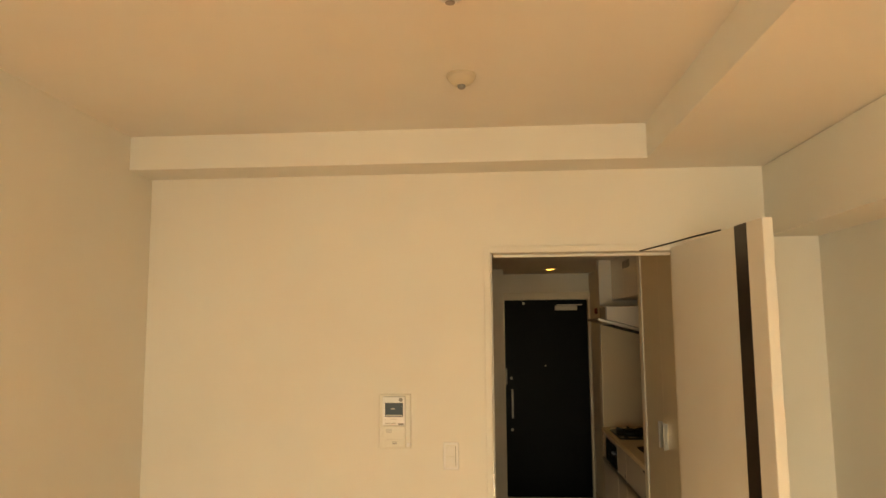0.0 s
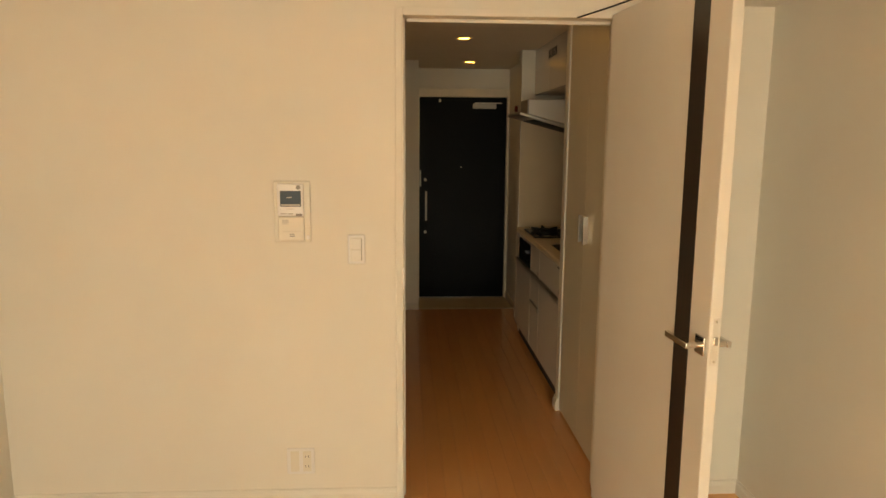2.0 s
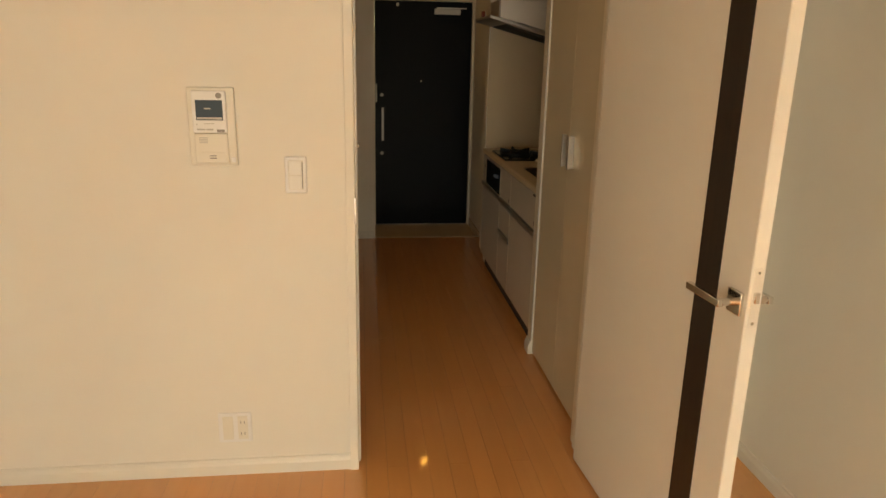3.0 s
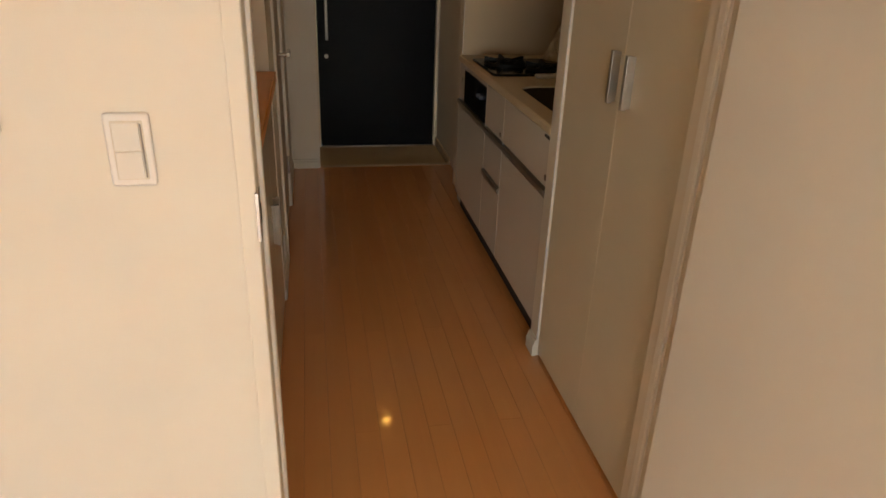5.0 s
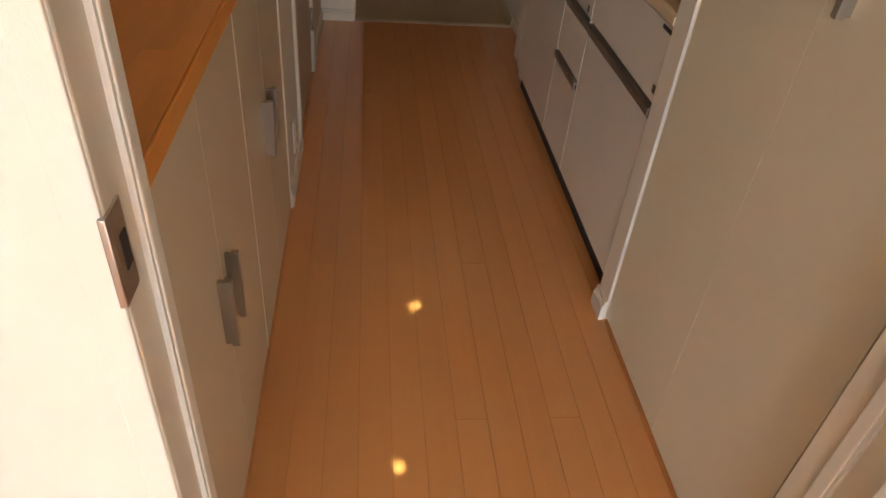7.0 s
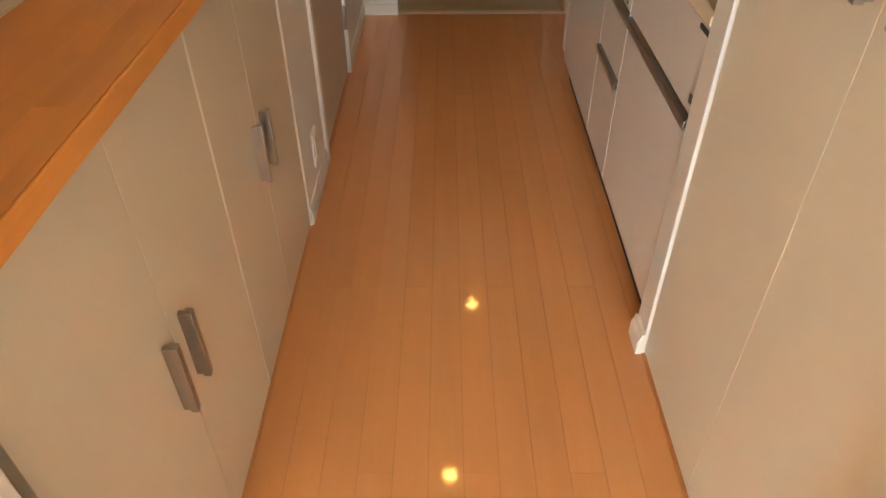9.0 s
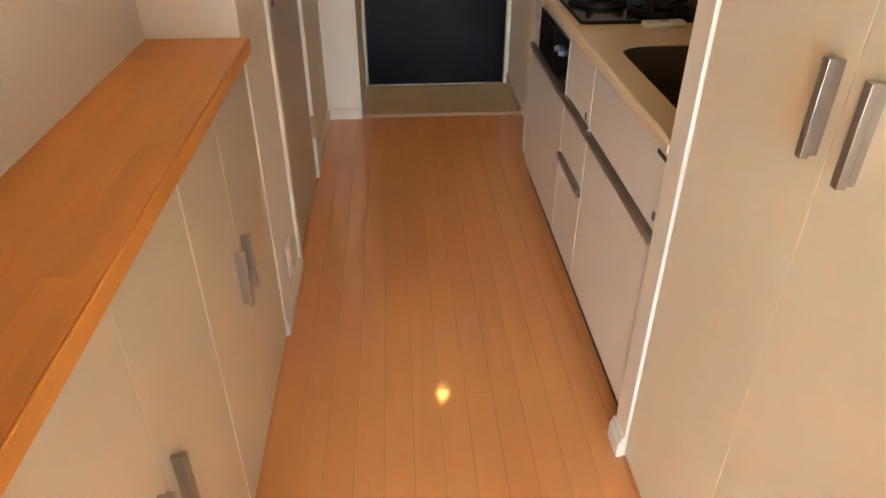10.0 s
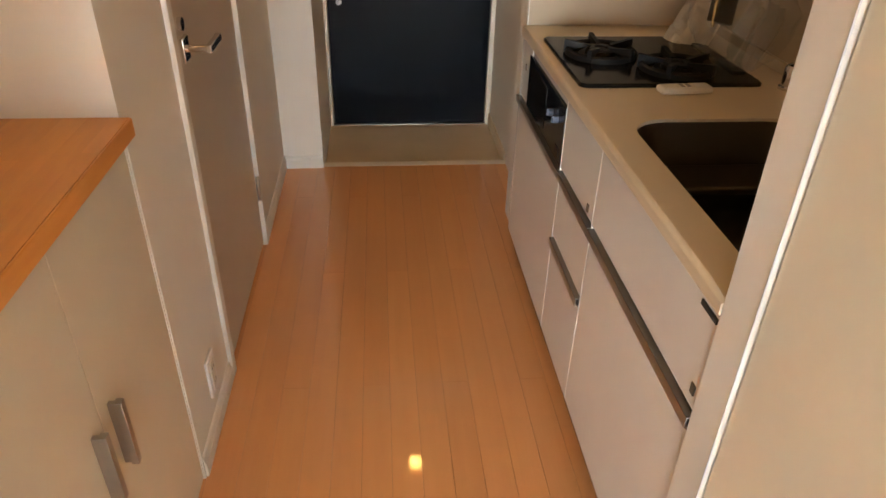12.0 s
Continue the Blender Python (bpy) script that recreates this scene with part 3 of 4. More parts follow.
# near-black strip behind the leaf, painted shade of the gap below it
setting("door_gap_2", box(-0.06, -0.05, 4.90, 5.62, 0, 0.02), GAP, "dark strip as shade under the washroom door", "threshold")

hs = thing("wall_socket", (0, 4.690, 0.175), "small white socket low on the hall wall", "socket")
part("cover_plate", box(0, 0.008, -0.035, 0.035, -0.060, 0.060, bev=0.004, seg=3), PLASTIC_W, hs)
ins = part("outlet", box(0.006, 0.0105, -0.017, 0.017, -0.045, 0.045, bev=0.001), PLASTIC, hs)
for z in (0.022, -0.022):
    for dy in (-0.006, 0.006):
        part("slot", box(0.009, 0.0112, dy - 0.0013, dy + 0.0013, z - 0.005, z + 0.005), GREYPRINT, ins)

# ---- tall cupboard ----
tcb = thing("tall_cupboard", (0.945, 3.150, 0), "tall cream two-door hall cupboard with bar handles", "cupboard")
part("body", box(0.020, 0.60, 0.0, 0.790, 0.012, 2.200), CORE, tcb)
for a, b, hy in ((0.002, 0.3930, 0.330), (0.3944, 0.790, 0.420)):
    d = part("door", box(0, 0.018, a, b, 0.014, 2.196, bev=0.0012), CABFOIL, tcb)
    handle_bar(d, 0.0, hy, 1.041, 1.177, -1)
# near-black so that the shade under the doors is in its colour
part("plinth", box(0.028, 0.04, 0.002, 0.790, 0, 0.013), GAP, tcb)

# ---- kitchenette ----
PZ0, PZ1, PROUD = 0.608, 0.631, 0.010


def pull(parent, y0, y1, z0, z1):
    """Aluminium channel pull along the top of a drawer."""
    bm = bmesh.new()
    bx(bm, -PROUD, -PROUD + 0.003, y0, y1, z0, z1, bev=0.001)
    bx(bm, -PROUD, 0.012, y0, y1, z1 - 0.003, z1, bev=0.001)
    bx(bm, -0.004, 0.012, y0, y1, z0 + 0.001, z0 + 0.004)
    part("handle", bm, ALU, parent, "aluminium channel pull")


def button(parent, y, z):
    part("catch", box(-0.0025, 0.004, y - 0.007, y + 0.007, z - 0.010, z + 0.010, bev=0.001), CATCH, parent, "small dark push catch")


def kitchen_unit(y0, y1, label):
    k = thing("kitchen_cabinet", (KX, y0, 0), label, "kitchen cabinet", "kitchenette cabinets")
    w = y1 - y0
    part("body", box(0.0185, 0.60, 0.0, w, 0.096, 0.58), GLOSSWHITE, k)
    part("edge_panel", box(-0.0008, 0.019, -0.0016, 0.0010, 0.098, 0.826), TRIM, k)
    # black stands for the shade under the drawer fronts
    part("toe_kick", box(0.034, 0.050, 0.0, w, 0.0, 0.0955), GAP, k, "recessed toe kick blackened as shade")
    return k, w


k, w = kitchen_unit(4.932, K1 - 0.003, "white gloss drawer cabinet under the gas grill")
part("side_panel", box(0.0, 0.60, w - 0.018, w, 0.096, 0.826), GLOSSWHITE, k)
d = part("drawer", box(0.0, 0.018, 0.0015, w - 0.0195, 0.097, 0.597, bev=0.0015), GLOSSWHITE, k)
pull(d, 0.0, w, PZ0, PZ1)
fl = part("filler_panel", box(0.0, 0.018, w - 0.155, w - 0.0195, 0.640, 0.824, bev=0.0012), GLOSSWHITE, k)
button(fl, w - 0.081, 0.748)
part("top_rail", box(0.002, 0.018, 0.0015, w - 0.158, 0.808, 0.824), GLOSSWHITE, k)

k, w = kitchen_unit(4.620, 4.930, "narrow white gloss cabinet with two small drawers")
p0 = part("upper_panel", box(0.0, 0.018, 0.0015, w - 0.0015, 0.640, 0.824, bev=0.0012), GLOSSWHITE, k)
button(p0, 0.041, 0.661)
d = part("drawer", box(0.0, 0.018, 0.0015, w - 0.0015, 0.432, 0.597, bev=0.0015), GLOSSWHITE, k)
pull(d, 0.0, w, PZ0, PZ1)
d = part("drawer", box(0.0, 0.018, 0.0015, w - 0.0015, 0.097, 0.396, bev=0.0015), GLOSSWHITE, k)
pull(d, 0.004, w - 0.006, 0.402, 0.426)
part("drawer_gap", box(0.006, 0.017, 0.002, w - 0.002, 0.396, 0.432), STEEL, k)

k, w = kitchen_unit(K0 + 0.002, 4.618, "white gloss sink cabinet with a deep drawer")
p0 = part("upper_panel", box(0.0, 0.018, 0.0015, w - 0.0015, 0.640, 0.824, bev=0.0012), GLOSSWHITE, k)
button(p0, 0.020, 0.673)
part("towel_slot", box(-0.003, 0.006, 0.006, 0.060, 0.810, 0.820, bev=0.001), GAP, p0, "short black slot")
d = part("drawer", box(0.0, 0.018, 0.0015, w - 0.0015, 0.097, 0.597, bev=0.0015), GLOSSWHITE, k)
pull(d, 0.0, w, PZ0, PZ1)

# worktop with the sink cut out
WTZ = 0.862
SX0, SX1, SY0, SY1 = 1.016, 1.430, 4.060, 4.703
bm = bmesh.new()
outer = [(0.936, K0 + 0.001), (KBACK - 0.002, K0 + 0.001), (KBACK - 0.002, K1 - 0.001), (0.936, K1 - 0.001)]
inner = rounded_loop(SX0, SX1, SY0, SY1, 0.085, 8)
for z in (0.0, -0.034):
    loops = []
    for pts in (outer, inner):
        vs = [bm.verts.new((x, y, z)) for x, y in pts]
        es = [bm.edges.new((vs[i], vs[(i + 1) % len(vs)])) for i in range(len(vs))]
        loops.append((vs, es))
    bmesh.ops.triangle_fill(bm, use_beauty=True, use_dissolve=False, edges=loops[0][1] + loops[1][1])
    if z == 0.0:
        top = loops
    else:
        for (va, _), (vb, _) in zip(top, loops):
            for i in range(len(va)):
                bm.faces.new((va[i], va[(i + 1) % len(va)], vb[(i + 1) % len(vb)], vb[i]))
bmesh.ops.recalc_face_normals(bm, faces=bm.faces)
bmesh.ops.bevel(bm, geom=[e for e in bm.edges if all(abs(v.co.x - 0.936) < 1e-4 for v in e.verts) and abs(e.verts[0].co.y - e.verts[1].co.y) > 0.1], offset=0.009, segments=4, affect="EDGES", profile=0.5)
wt = thing("worktop", (0, 0, WTZ), "cream solid-surface kitchenette worktop", "worktop")
part("slab", bm, WORKTOP, wt)
part("upstand", box(KBACK - 0.014, KBACK - 0.002, K0 + 0.002, K1 - 0.002, 0.0, 0.03, bev=0.003), WORKTOP, wt)

sink = thing("sink", (0, 0, WTZ), "dark stainless steel undermount sink bowl", "sink")
bm = bmesh.new()
rings = []
for dz, inset, r in ((-0.003, 0.000, 0.085), (-0.012, 0.004, 0.082), (-0.150, 0.018, 0.078), (-0.172, 0.030, 0.072), (-0.178, 0.055, 0.060)):
    rings.append([bm.verts.new((x, y, dz)) for x, y in rounded_loop(SX0 + inset - 0.002, SX1 - inset + 0.002, SY0 + inset - 0.002, SY1 - inset + 0.002, r, 8)])
for a, b in zip(rings, rings[1:]):
    for i in range(len(a)):
        bm.faces.new((a[i], b[i], b[(i + 1) % len(a)], a[(i + 1) % len(a)]))
bm.faces.new(rings[-1])
bmesh.ops.recalc_face_normals(bm, faces=bm.faces)
bmesh.ops.reverse_faces(bm, faces=bm.faces)
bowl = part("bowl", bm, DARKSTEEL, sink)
solid = bowl.modifiers.new("thickness", "SOLIDIFY")
solid.thickness, solid.offset = 0.0015, -1
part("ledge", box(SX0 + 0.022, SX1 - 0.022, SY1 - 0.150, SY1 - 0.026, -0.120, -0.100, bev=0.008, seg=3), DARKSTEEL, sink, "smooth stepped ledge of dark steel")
part("drain", lathe(bmesh.new(), [(0.055, -0.176), (0.052, -0.172), (0.040, -0.1745), (0, -0.1755)], (1.21, 4.33, 0)), STEEL, sink)

tap = thing("kitchen_tap", (1.505, 4.905, WTZ), "chrome single-lever kitchen tap", "tap")
part("base", lathe(bmesh.new(), [(0.026, 0), (0.026, 0.006), (0.022, 0.010), (0.021, 0.052), (0.018, 0.060), (0.010, 0.065), (0, 0.066)], (0, 0, 0)), CHROME, tap)
part("spout", tube(bmesh.new(), [(0, 0, 0.035), (0.003, -0.04, 0.06), (-0.005, -0.09, 0.115), (-0.03, -0.15, 0.155), (-0.06, -0.22, 0.165), (-0.085, -0.28, 0.150), (-0.09, -0.295, 0.130)], 0.011, 14), CHROME, tap)
part("lever", box(0.002, 0.018, -0.085, -0.004, 0.058, 0.067, bev=0.003), CHROME, tap)

# gas hob
hob = thing("gas_hob", (0, 0, WTZ), "black two-burner gas hob set in the worktop", "hob")
HX0, HX1, HY0, HY1 = 0.966, 1.448, 4.918, 5.378
bm = bmesh.new()
lo = [[bm.verts.new((x, y, z)) for x, y in rounded_loop(HX0 + i, HX1 - i, HY0 + i, HY1 - i, 0.022, 5)] for z, i in ((0.0005, 0.0), (0.006, 0.0), (0.010, 0.004), (0.0105, 0.010))]
for a, b in zip(lo, lo[1:]):
    for i in range(len(a)):
        bm.faces.new((a[i], a[(i + 1) % len(a)], b[(i + 1) % len(a)], b[i]))
bm.faces.new(lo[-1])
bmesh.ops.recalc_face_normals(bm, faces=bm.faces)
part("top_plate", bm, HOBGLASS, hob)
for cx, cy in ((1.090, 5.178), (1.258, 5.035)):
    b = part("burner", lathe(bmesh.new(), [(0.062, 0.010), (0.060, 0.014), (0.044, 0.015), (0.043, 0.022), (0.036, 0.028), (0.018, 0.030), (0.016, 0.024), (0, 0.024)], (cx, cy, 0)), IRON, hob)
    part("burner_cap", lathe(bmesh.new(), [(0.040, 0.024), (0.041, 0.028), (0.036, 0.0315), (0.020, 0.032), (0.019, 0.027), (0, 0.027)], (cx, cy, 0)), IRON, b)
    bm = bmesh.new()
    lathe(bm, [(0.100, 0.010), (0.100, 0.024), (0.094, 0.029), (0.084, 0.024), (0.084, 0.010)], (cx, cy, 0), 32)
    for q in range(5):
        a = radians(20 + 72 * q)
        c, s = math.cos(a), math.sin(a)
        fin = bmesh.new()
        vs = [(0.030, 0.036), (0.098, 0.046), (0.104, 0.046), (0.104, 0.014), (0.088, 0.014), (0.060, 0.026), (0.030, 0.030)]
        side = [[fin.verts.new((cx + u * c - o * s, cy + u * s + o * c, h)) for u, h in vs] for o in (-0.006, 0.006)]
        fin.faces.new(side[0])
        fin.faces.new(side[1])
        for i in range(len(vs)):
            fin.faces.new((side[0][i], side[0][(i + 1) % len(vs)], side[1][(i + 1) % len(vs)], side[1][i]))
        bmesh.ops.recalc_face_normals(fin, faces=fin.faces)
        me = bpy.data.meshes.new("fin")
        fin.to_mesh(me)
        fin.free()
        bm.from_mesh(me)
        bpy.data.meshes.remove(me)
    part("pan_support", bm, IRON, hob, "black cast-iron pan support")
part("vent_grate", box(HX1 - 0.05, HX1 - 0.015, HY0 + 0.08, HY1 - 0.08, 0.010, 0.016, bev=0.002), IRON, hob)

gr = thing("fish_grill", (KX, 4.934, 0), "black glass gas grill front with knobs", "grill")
part("front", box(-0.003, 0.016, 0.0, 0.475, 0.640, 0.806, bev=0.002), BLACKGLASS, gr)
part("window", box(-0.0045, -0.002, 0.215, 0.455, 0.662, 0.786, bev=0.001), HOBGLASS, gr)
for y, z in ((0.128, 0.746), (0.068, 0.748)):
    kb = part("knob", cyl(bmesh.new(), (-0.003, y, z), (-0.016, y, z), 0.010, 0.009, n=24), BLUEKNOB, gr, "blue-grey gas knob")
    part("knob_ridge", box(-0.020, -0.014, y - 0.0025, y + 0.0025, z - 0.009, z + 0.009, bev=0.001), BLUEKNOB, kb)
part("battery_lid", box(-0.0045, -0.002, 0.030, 0.065, 0.656, 0.680, bev=0.001), HOBGLASS, gr)

# things on the worktop
rc = thing("remote_control", (1.221, 4.884, WTZ), "white remote control lying on the worktop", "remote control", rz=4)
part("case", box(-0.068, 0.068, -0.022, 0.022, 0.0, 0.018, bev=0.008, seg=4), PLASTIC, rc)
part("display", box(0.022, 0.058, -0.014, 0.014, 0.0175, 0.0186, bev=0.0004), PLASTIC_SH, rc)
for x in (-0.010, 0.006):
    part("key", box(x - 0.005, x + 0.005, -0.012, 0.012, 0.0175, 0.0192, bev=0.0006), GREYPRINT, rc)


bag = thing("plastic_bag", (1.44, 5.10, WTZ + 0.011), "clear plastic bag of leaflets and fittings on the hob", "bag")


def ridged(q):
    return 1 - 2 * abs(noise.noise(q))


bm = bmesh.new()
bmesh.ops.create_icosphere(bm, subdivisions=6, radius=1.0)
for v in bm.verts:
    s = 1.0 - 0.30 * max(0, v.co.z)
    c = Vector((v.co.x * 0.100 * s + 0.015 * v.co.z, v.co.y * 0.165 * s, 0.150 + v.co.z * 0.150))
    n0 = Vector(v.co)
    d = 0.018 * ridged(c * 11 + Vector((1.7, 3.1, 0.4))) + 0.008 * ridged(c * 27) + 0.004 * ridged(c * 60)
    c += n0 * d
    v.co = Vector((min(c.x, 0.108), c.y, max(c.z, 0.0)))
part("film", bm, FILM, bag, "crumpled clear film")


def sheet(w, h, m, seed, bend=0.02):
    """A limp folded sheet with some thickness."""
    bm = bmesh.new()
    bmesh.ops.create_grid(bm, x_segments=14, y_segments=18, size=0.5)
    for v in bm.verts:
        u, t = v.co.x, v.co.y + 0.5
        q = Vector((u * 4, t * 5, seed))
        v.co = Vector((u * w, bend * math.sin(3.0 * t + seed) + 0.012 * ridged(q), t * h))
    bmesh.ops.solidify(bm, geom=bm.faces[:], thickness=0.002)
    bmesh.ops.transform(bm, matrix=m, verts=bm.verts)
    return bm


part("leaflet", sheet(0.12, 0.20, pose(-0.082, 0.165, 0.012, -42, 16, -42), 1.3), PAPERSHEET, bag, "folded white instruction leaflet")
part("film_fold", sheet(0.08, 0.19, pose(-0.020, 0.040, 0.010, -30, 24, -20), 3.9), FOLDFILM, bag, "shiny fold of clear film")
for q, m in enumerate((pose(-0.010, -0.040, 0.004, -40, 34, -10), pose(0.020, -0.085, 0.004, -26, 28, 14))):
    part("film_fold", sheet(0.06 + 0.02 * q, 0.21 - 0.03 * q, m, 6.2 + 2.1 * q, 0.03), FOLDFILM, bag, "shiny fold of clear film")
bm = box(-0.036, 0.036, -0.016, 0.016, 0.0, 0.20, bev=0.004)
bmesh.ops.transform(bm, matrix=pose(-0.03, 0.06, 0.09, -12, 16, 20), verts=bm.verts)
part("dark_packet", bm, DARKSTRIPE, bag, "dark brown packet in the bag")
part("brass_fitting", tube(bmesh.new(), [(-0.055, 0.045, 0.085), (-0.058, 0.045, 0.14), (-0.050, 0.050, 0.20), (-0.032, 0.056, 0.26)], 0.0045, 12), GOLD, bag, "curved brass pipe fitting")

# splash panel, hood and upper box
setting("splash_panel", box(KBACK - 0.006, KBACK - 0.001, K0 + 0.002, K1 - 0.002, WTZ + 0.032, 1.70), SPLASH, "smooth beige splash panel over the worktop", "wall panel")
setting("splash_side", box(0.956, KBACK - 0.008, K1 - 0.005, K1 - 0.0005, WTZ + 0.002, 1.70), SPLASH, "smooth beige end splash panel", "wall panel")
def prism(pts, y0, y1, bev=0.0):
    """A shape of the x-z plane drawn out along y."""
    bm = bmesh.new()
    rows = [[bm.verts.new((x, y, z)) for x, z in pts] for y in (y0, y1)]
    n = len(pts)
    for i in range(n):
        bm.faces.new((rows[0][i], rows[0][(i + 1) % n], rows[1][(i + 1) % n], rows[1][i]))
    bm.faces.new(rows[0])
    bm.faces.new(rows[1])
    bmesh.ops.recalc_face_normals(bm, faces=bm.faces)
    if bev:
        bmesh.ops.bevel(bm, geom=list(bm.edges), offset=bev, segments=2, affect="EDGES", profile=0.5)
    return bm


hd = thing("range_hood", (0, 4.985, 1.455), "white flat range hood with a sloping dark visor", "range hood")
HW, HB = K1 - 4.993, 0.27
part("body", prism([(0.912, 0.262), (KBACK - 0.002, 0.095), (KBACK - 0.002, 0.358), (0.912, 0.358)], 0.0, HB, 0.003), GLOSSWHITE, hd)
part("front_edge", box(0.902, 0.9125, -0.002, HB, 0.256, 0.360, bev=0.002), GREYPRINT, hd)
part("visor", prism([(0.850, 0.256), (KBACK - 0.002, 0.066), (KBACK - 0.002, 0.090), (0.912, 0.258), (0.850, 0.274)], -0.004, HW, 0.002), STEEL, hd, "dull steel visor")
part("filter", prism([(0.96, 0.222), (1.50, 0.079), (1.50, 0.084), (0.96, 0.227)], 0.06, HW - 0.06), GAP, hd)
ub = thing("wall_cabinet", (1.054, K0 + 0.002, 1.877), "glossy cream wall cabinet with vent slots", "wall cabinet")
L = K1 - 0.002 - K0 - 0.002
part("body", box(0.019, KBACK - 1.058, 0.0, L, 0.0, 0.332), CORE, ub)
for i in range(3):
    d = part("door", box(0.0, 0.018, L / 3 * i + 0.0015, L / 3 * (i + 1) - 0.0015, 0.002, 0.330, bev=0.0015), GLOSSWHITE, ub)
    if i == 1:
        for j in range(6):
            part("vent_slot", box(-0.001, 0.004, 0.78 + 0.045 * j, 0.806 + 0.045 * j, 0.218, 0.275), GAP, d)
vl = thing("gas_valve", (RX, 6.46, 1.812), "small dark red round alarm on the wall", "alarm")
part("body", cyl(bmesh.new(), (0, 0, 0), (-0.03, 0, 0), 0.030, 0.026, n=24), RED, vl)
part("ring", cyl(bmesh.new(), (0, 0, 0), (-0.008, 0, 0), 0.036, n=24), PLASTIC_SH, vl)

# downlights
for x, y in ((0.460, 4.985), (0.633, 6.415), (0.46, 3.65)):
    dlt = thing("downlight", (x, y, HCEIL), "warm glowing recessed ceiling downlight", "downlight", "hall downlights")
    part("trim_ring", lathe(bmesh.new(), [(0.062, 0.0), (0.062, -0.003), (0.056, -0.005), (0.044, -0.003), (0.037, 0.0)], (0, 0, 0), 36), TRIM, dlt)
    part("lens", lathe(bmesh.new(), [(0.037, -0.001), (0.036, -0.0022), (0, -0.003)], (0, 0, 0), 36), LAMPGLOW, dlt, "glowing warm lamp lens")

# ---- entrance ----
setting("floor_porch", box(LX - 0.1, RX + 0.1, 6.34, ENT + 0.12, -0.12, -0.046), GROUT, "grey-beige porch floor bed", "floor")
setting("threshold_strip", box(0.0, RX, 6.335, 6.385, -0.046, 0.001, bev=0.004), STEPEDGE, "pale step edge between boards and porch", "threshold")
ef = thing("door_frame_3", (0, 0, 0), "light steel frame of the entrance door", "door frame", kind="structure")
for nm, a in (("jamb", (LX, LX + 0.018, 6.955, ENT + 0.06, -0.04, 2.018)), ("jamb", (RX - 0.026, RX, 6.955, ENT + 0.06, -0.04, 2.018)), ("head", (LX + 0.018, RX - 0.026, 6.955, ENT + 0.06, 1.943, 2.018))):
    part(nm, box(*a, bev=0.003), JAMB, ef)
ed = thing("door_3", (0, 6.985, -0.04), "closed dark navy steel entrance door", "door", kind="structure")
part("leaf", box(LX + 0.020, RX - 0.028, 0.0, 0.045, 0.006, 1.980, bev=0.003), DOORBLACK, ed)
bm = bmesh.new()
bx(bm, 0.258, 0.278, -0.052, -0.036, 0.785, 1.075, bev=0.004)
for z in (0.815, 1.045):
    bx(bm, 0.260, 0.276, -0.040, 0.0, z - 0.010, z + 0.010, bev=0.003)
part("pull_handle", bm, DULL, ed, "long dull metal pull handle")
part("handle_plate", box(0.246, 0.290, -0.004, 0.001, 0.775, 1.085, bev=0.002), DOORBLACK, ed)
for z in (1.185, 0.668):
    th = part("thumb_turn", cyl(bmesh.new(), (0.262, 0.0, z), (0.262, -0.010, z), 0.015, n=24), DULL, ed, "round steel thumb-turn lock")
    part("turn", box(0.257, 0.267, -0.030, -0.009, z - 0.011, z + 0.011, bev=0.002), DULL, th)
part("door_scope", cyl(bmesh.new(), (0.612, 0.001, 1.309), (0.612, -0.007, 1.309), 0.008, n=20), DULL, ed)
part("closer", box(0.720, 0.945, -0.045, 0.0, 1.872, 1.920, bev=0.004), DULL, ed, "dull metal door closer")
part("closer_arm", box(0.74, 1.00, -0.028, -0.020, 1.922, 1.932), ALU, ed)
part("door_guard", box(0.204, 0.220, -0.02, 0.0, 1.12, 1.28, bev=0.003), DULL, ed)
part("latch_tab", box(0.390, 0.412, -0.012, 0.0, 1.935, 1.960), ALU, ed)
setting("door_sill_3", box(LX, RX, 6.962, ENT + 0.04, -0.046, -0.034, bev=0.002), STEEL, "steel sill under the entrance door", "threshold")
setting("skirt_porch", box(RX - 0.010, RX - 0.0005, 6.388, 6.95, -0.045, 0.03, bev=0.002), STONE, "low stone skirting in the porch", "baseboard")

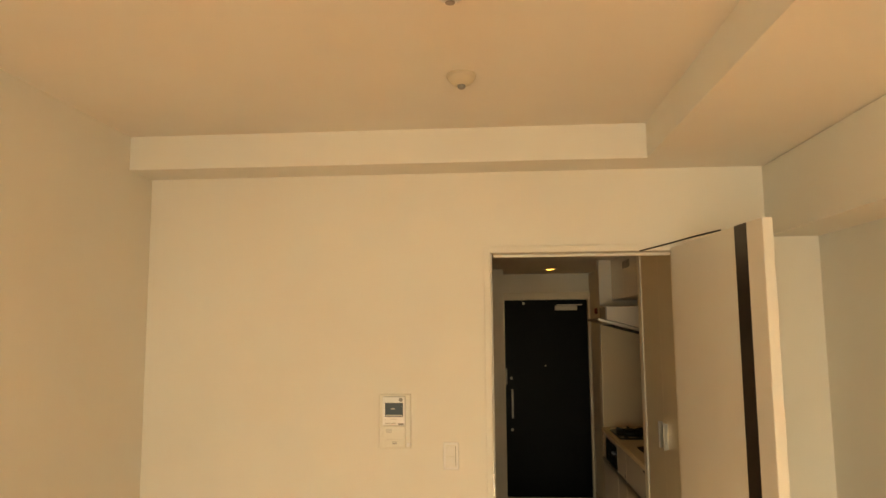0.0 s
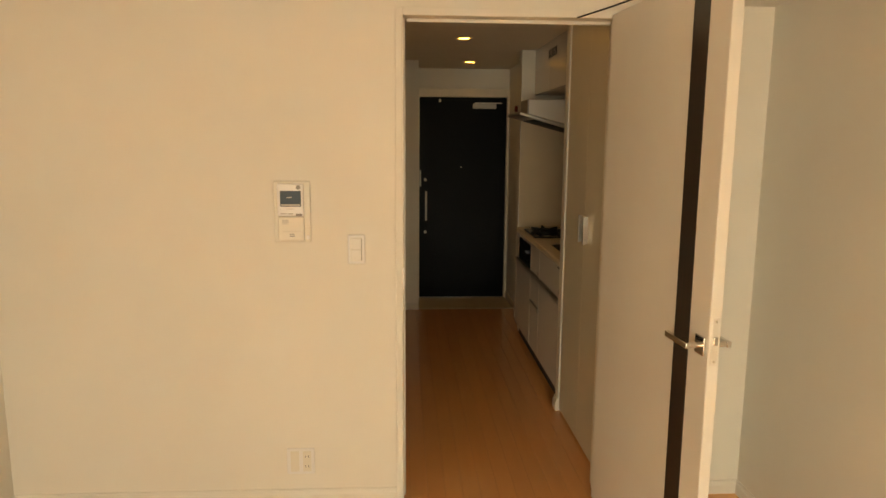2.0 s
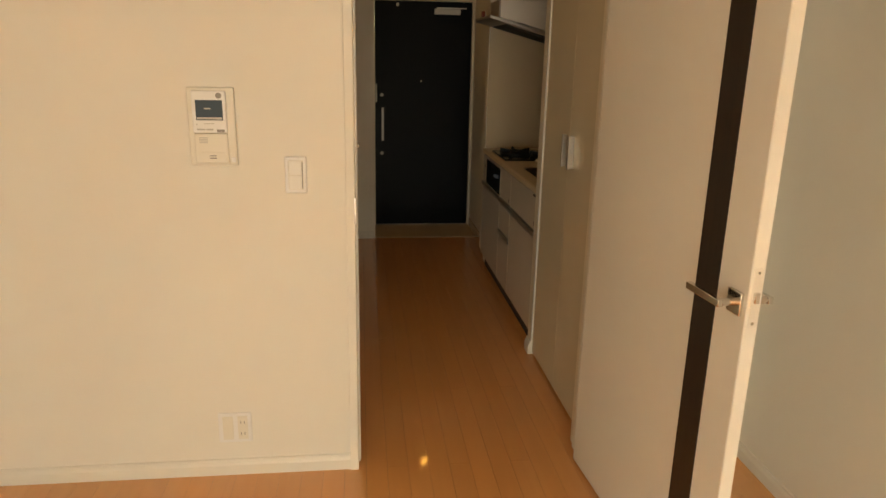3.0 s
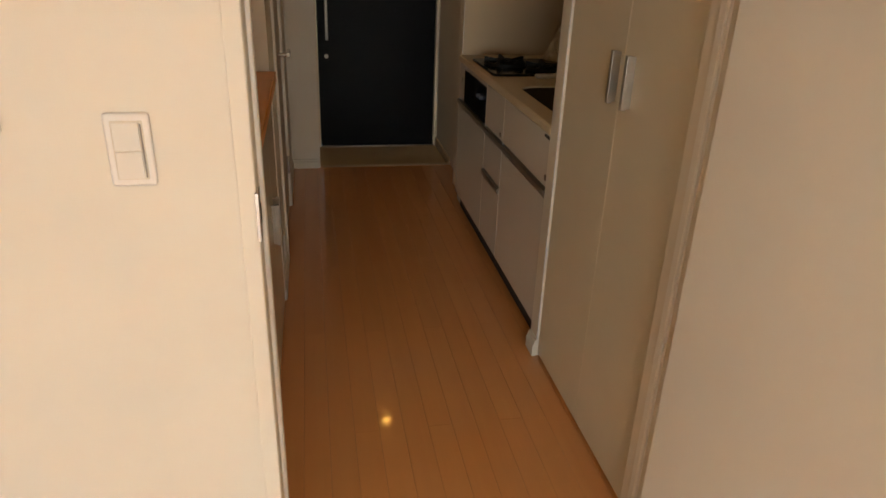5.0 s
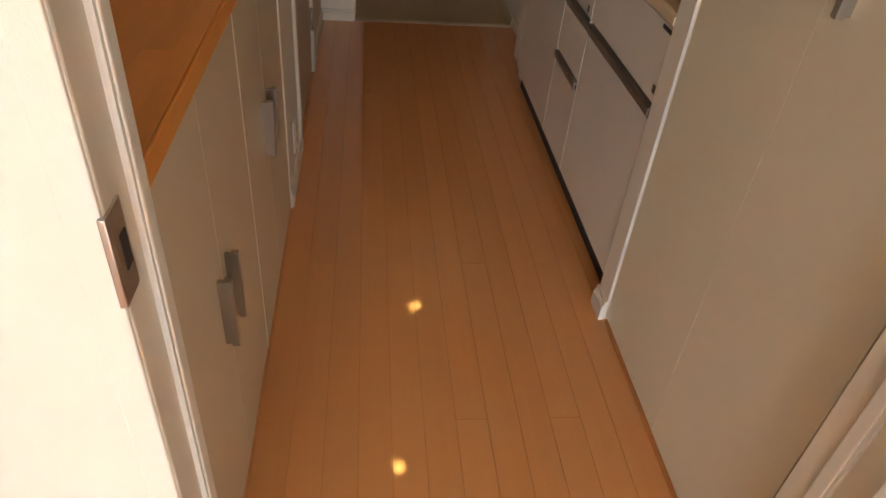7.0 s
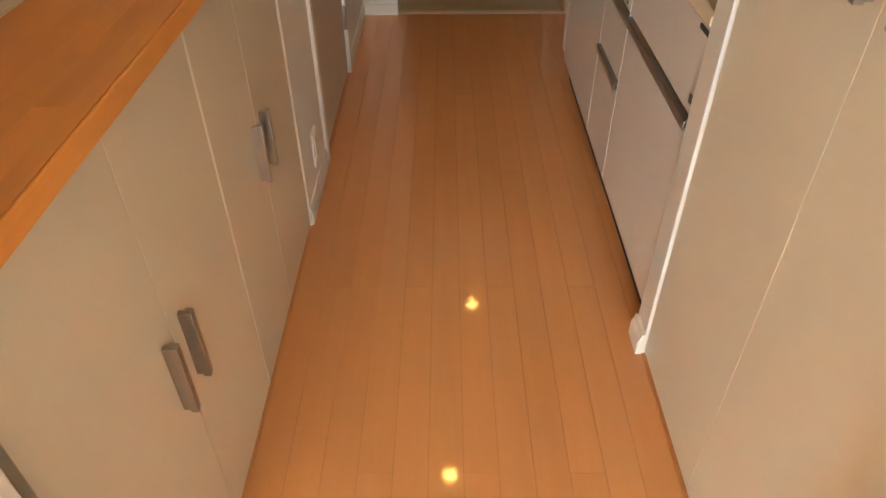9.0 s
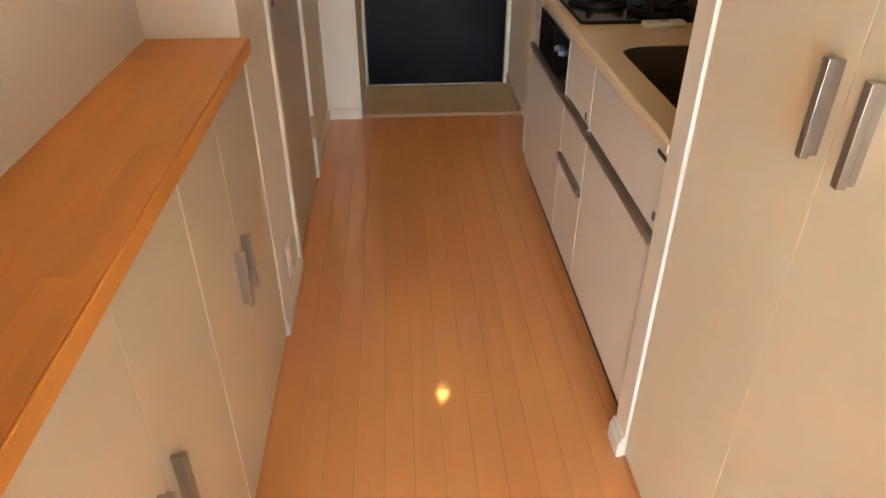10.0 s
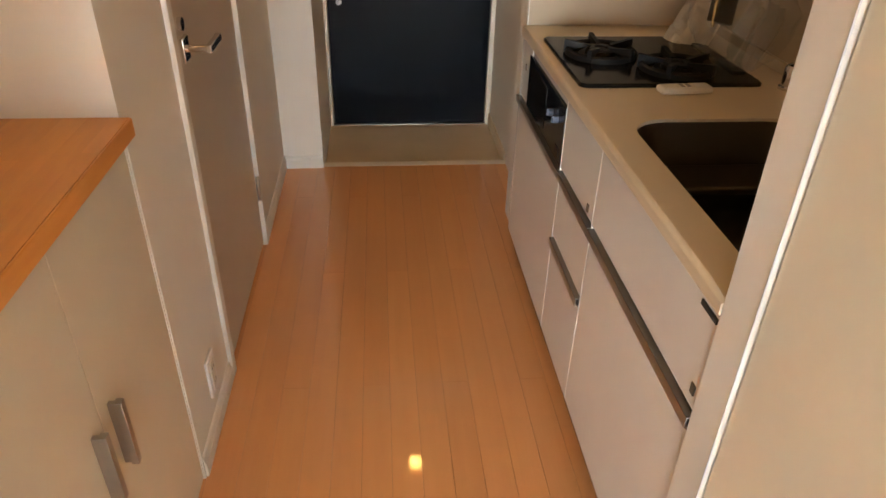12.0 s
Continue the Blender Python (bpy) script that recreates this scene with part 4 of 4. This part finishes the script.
# ---- floors, board by board ----
setting("subfloor", box(WX - 0.1, KBACK + 0.1, SY - 0.1, 6.335, -0.12, -0.010), FLOORBED, "dark bed under the floorboards", "floor")
floor = tagged(new("floor"), "glossy honey-orange narrow wooden floorboards", "floor", kind="structure")
PITCH, SEAM = 0.0781, 0.3155
meshes = {}


def plank(x0, x1, y0, y1):
    w, l = round(x1 - x0, 4), round(y1 - y0, 4)
    if (w, l) not in meshes:
        bm = bmesh.new()
        g = 0.0002
        c = 0.0006
        lo = [bm.verts.new(v) for v in ((g, 0.0002, -0.010), (w - g, 0.0002, -0.010), (w - g, l - 0.0002, -0.010), (g, l - 0.0002, -0.010))]
        mi = [bm.verts.new(v) for v in ((g, 0.0002, -c), (w - g, 0.0002, -c), (w - g, l - 0.0002, -c), (g, l - 0.0002, -c))]
        hi = [bm.verts.new(v) for v in ((g + c, 0.0004, 0), (w - g - c, 0.0004, 0), (w - g - c, l - 0.0004, 0), (g + c, l - 0.0004, 0))]
        for a, b in ((lo, mi), (mi, hi)):
            for i in range(4):
                bm.faces.new((a[i], a[(i + 1) % 4], b[(i + 1) % 4], b[i]))
        bm.faces.new(hi)
        me = bpy.data.meshes.new("plank")
        bm.to_mesh(me)
        bm.free()
        me.materials.append(FLOORWOOD)
        meshes[(w, l)] = me
    ob = new("plank", meshes[(w, l)])
    ob.location = (x0, y0, 0)
    ob.parent = floor


first = math.floor((WX - SEAM) / PITCH)
last = math.ceil((EX - SEAM) / PITCH)
for i in range(first, last):
    x0, x1 = SEAM + i * PITCH, SEAM + (i + 1) * PITCH
    hall = -0.03 < x1 and x0 < 1.06
    stop = 6.335 if hall else 3.06
    y = 3.593 - 5 * 1.818 + (0.606, 1.212, 0.0)[i % 3]
    while y < stop:
        e = min(y + 1.818, stop)
        if e > SY:
            plank(max(x0, WX), min(x1, EX), max(y, SY), e)
        y = e

# porch floor sheet
o = new("sheet", mesh_of(box(LX, RX, 6.386, 6.962, -0.046, -0.038), "sheet", STONE))
o.parent = bpy.data.objects["floor_porch"]
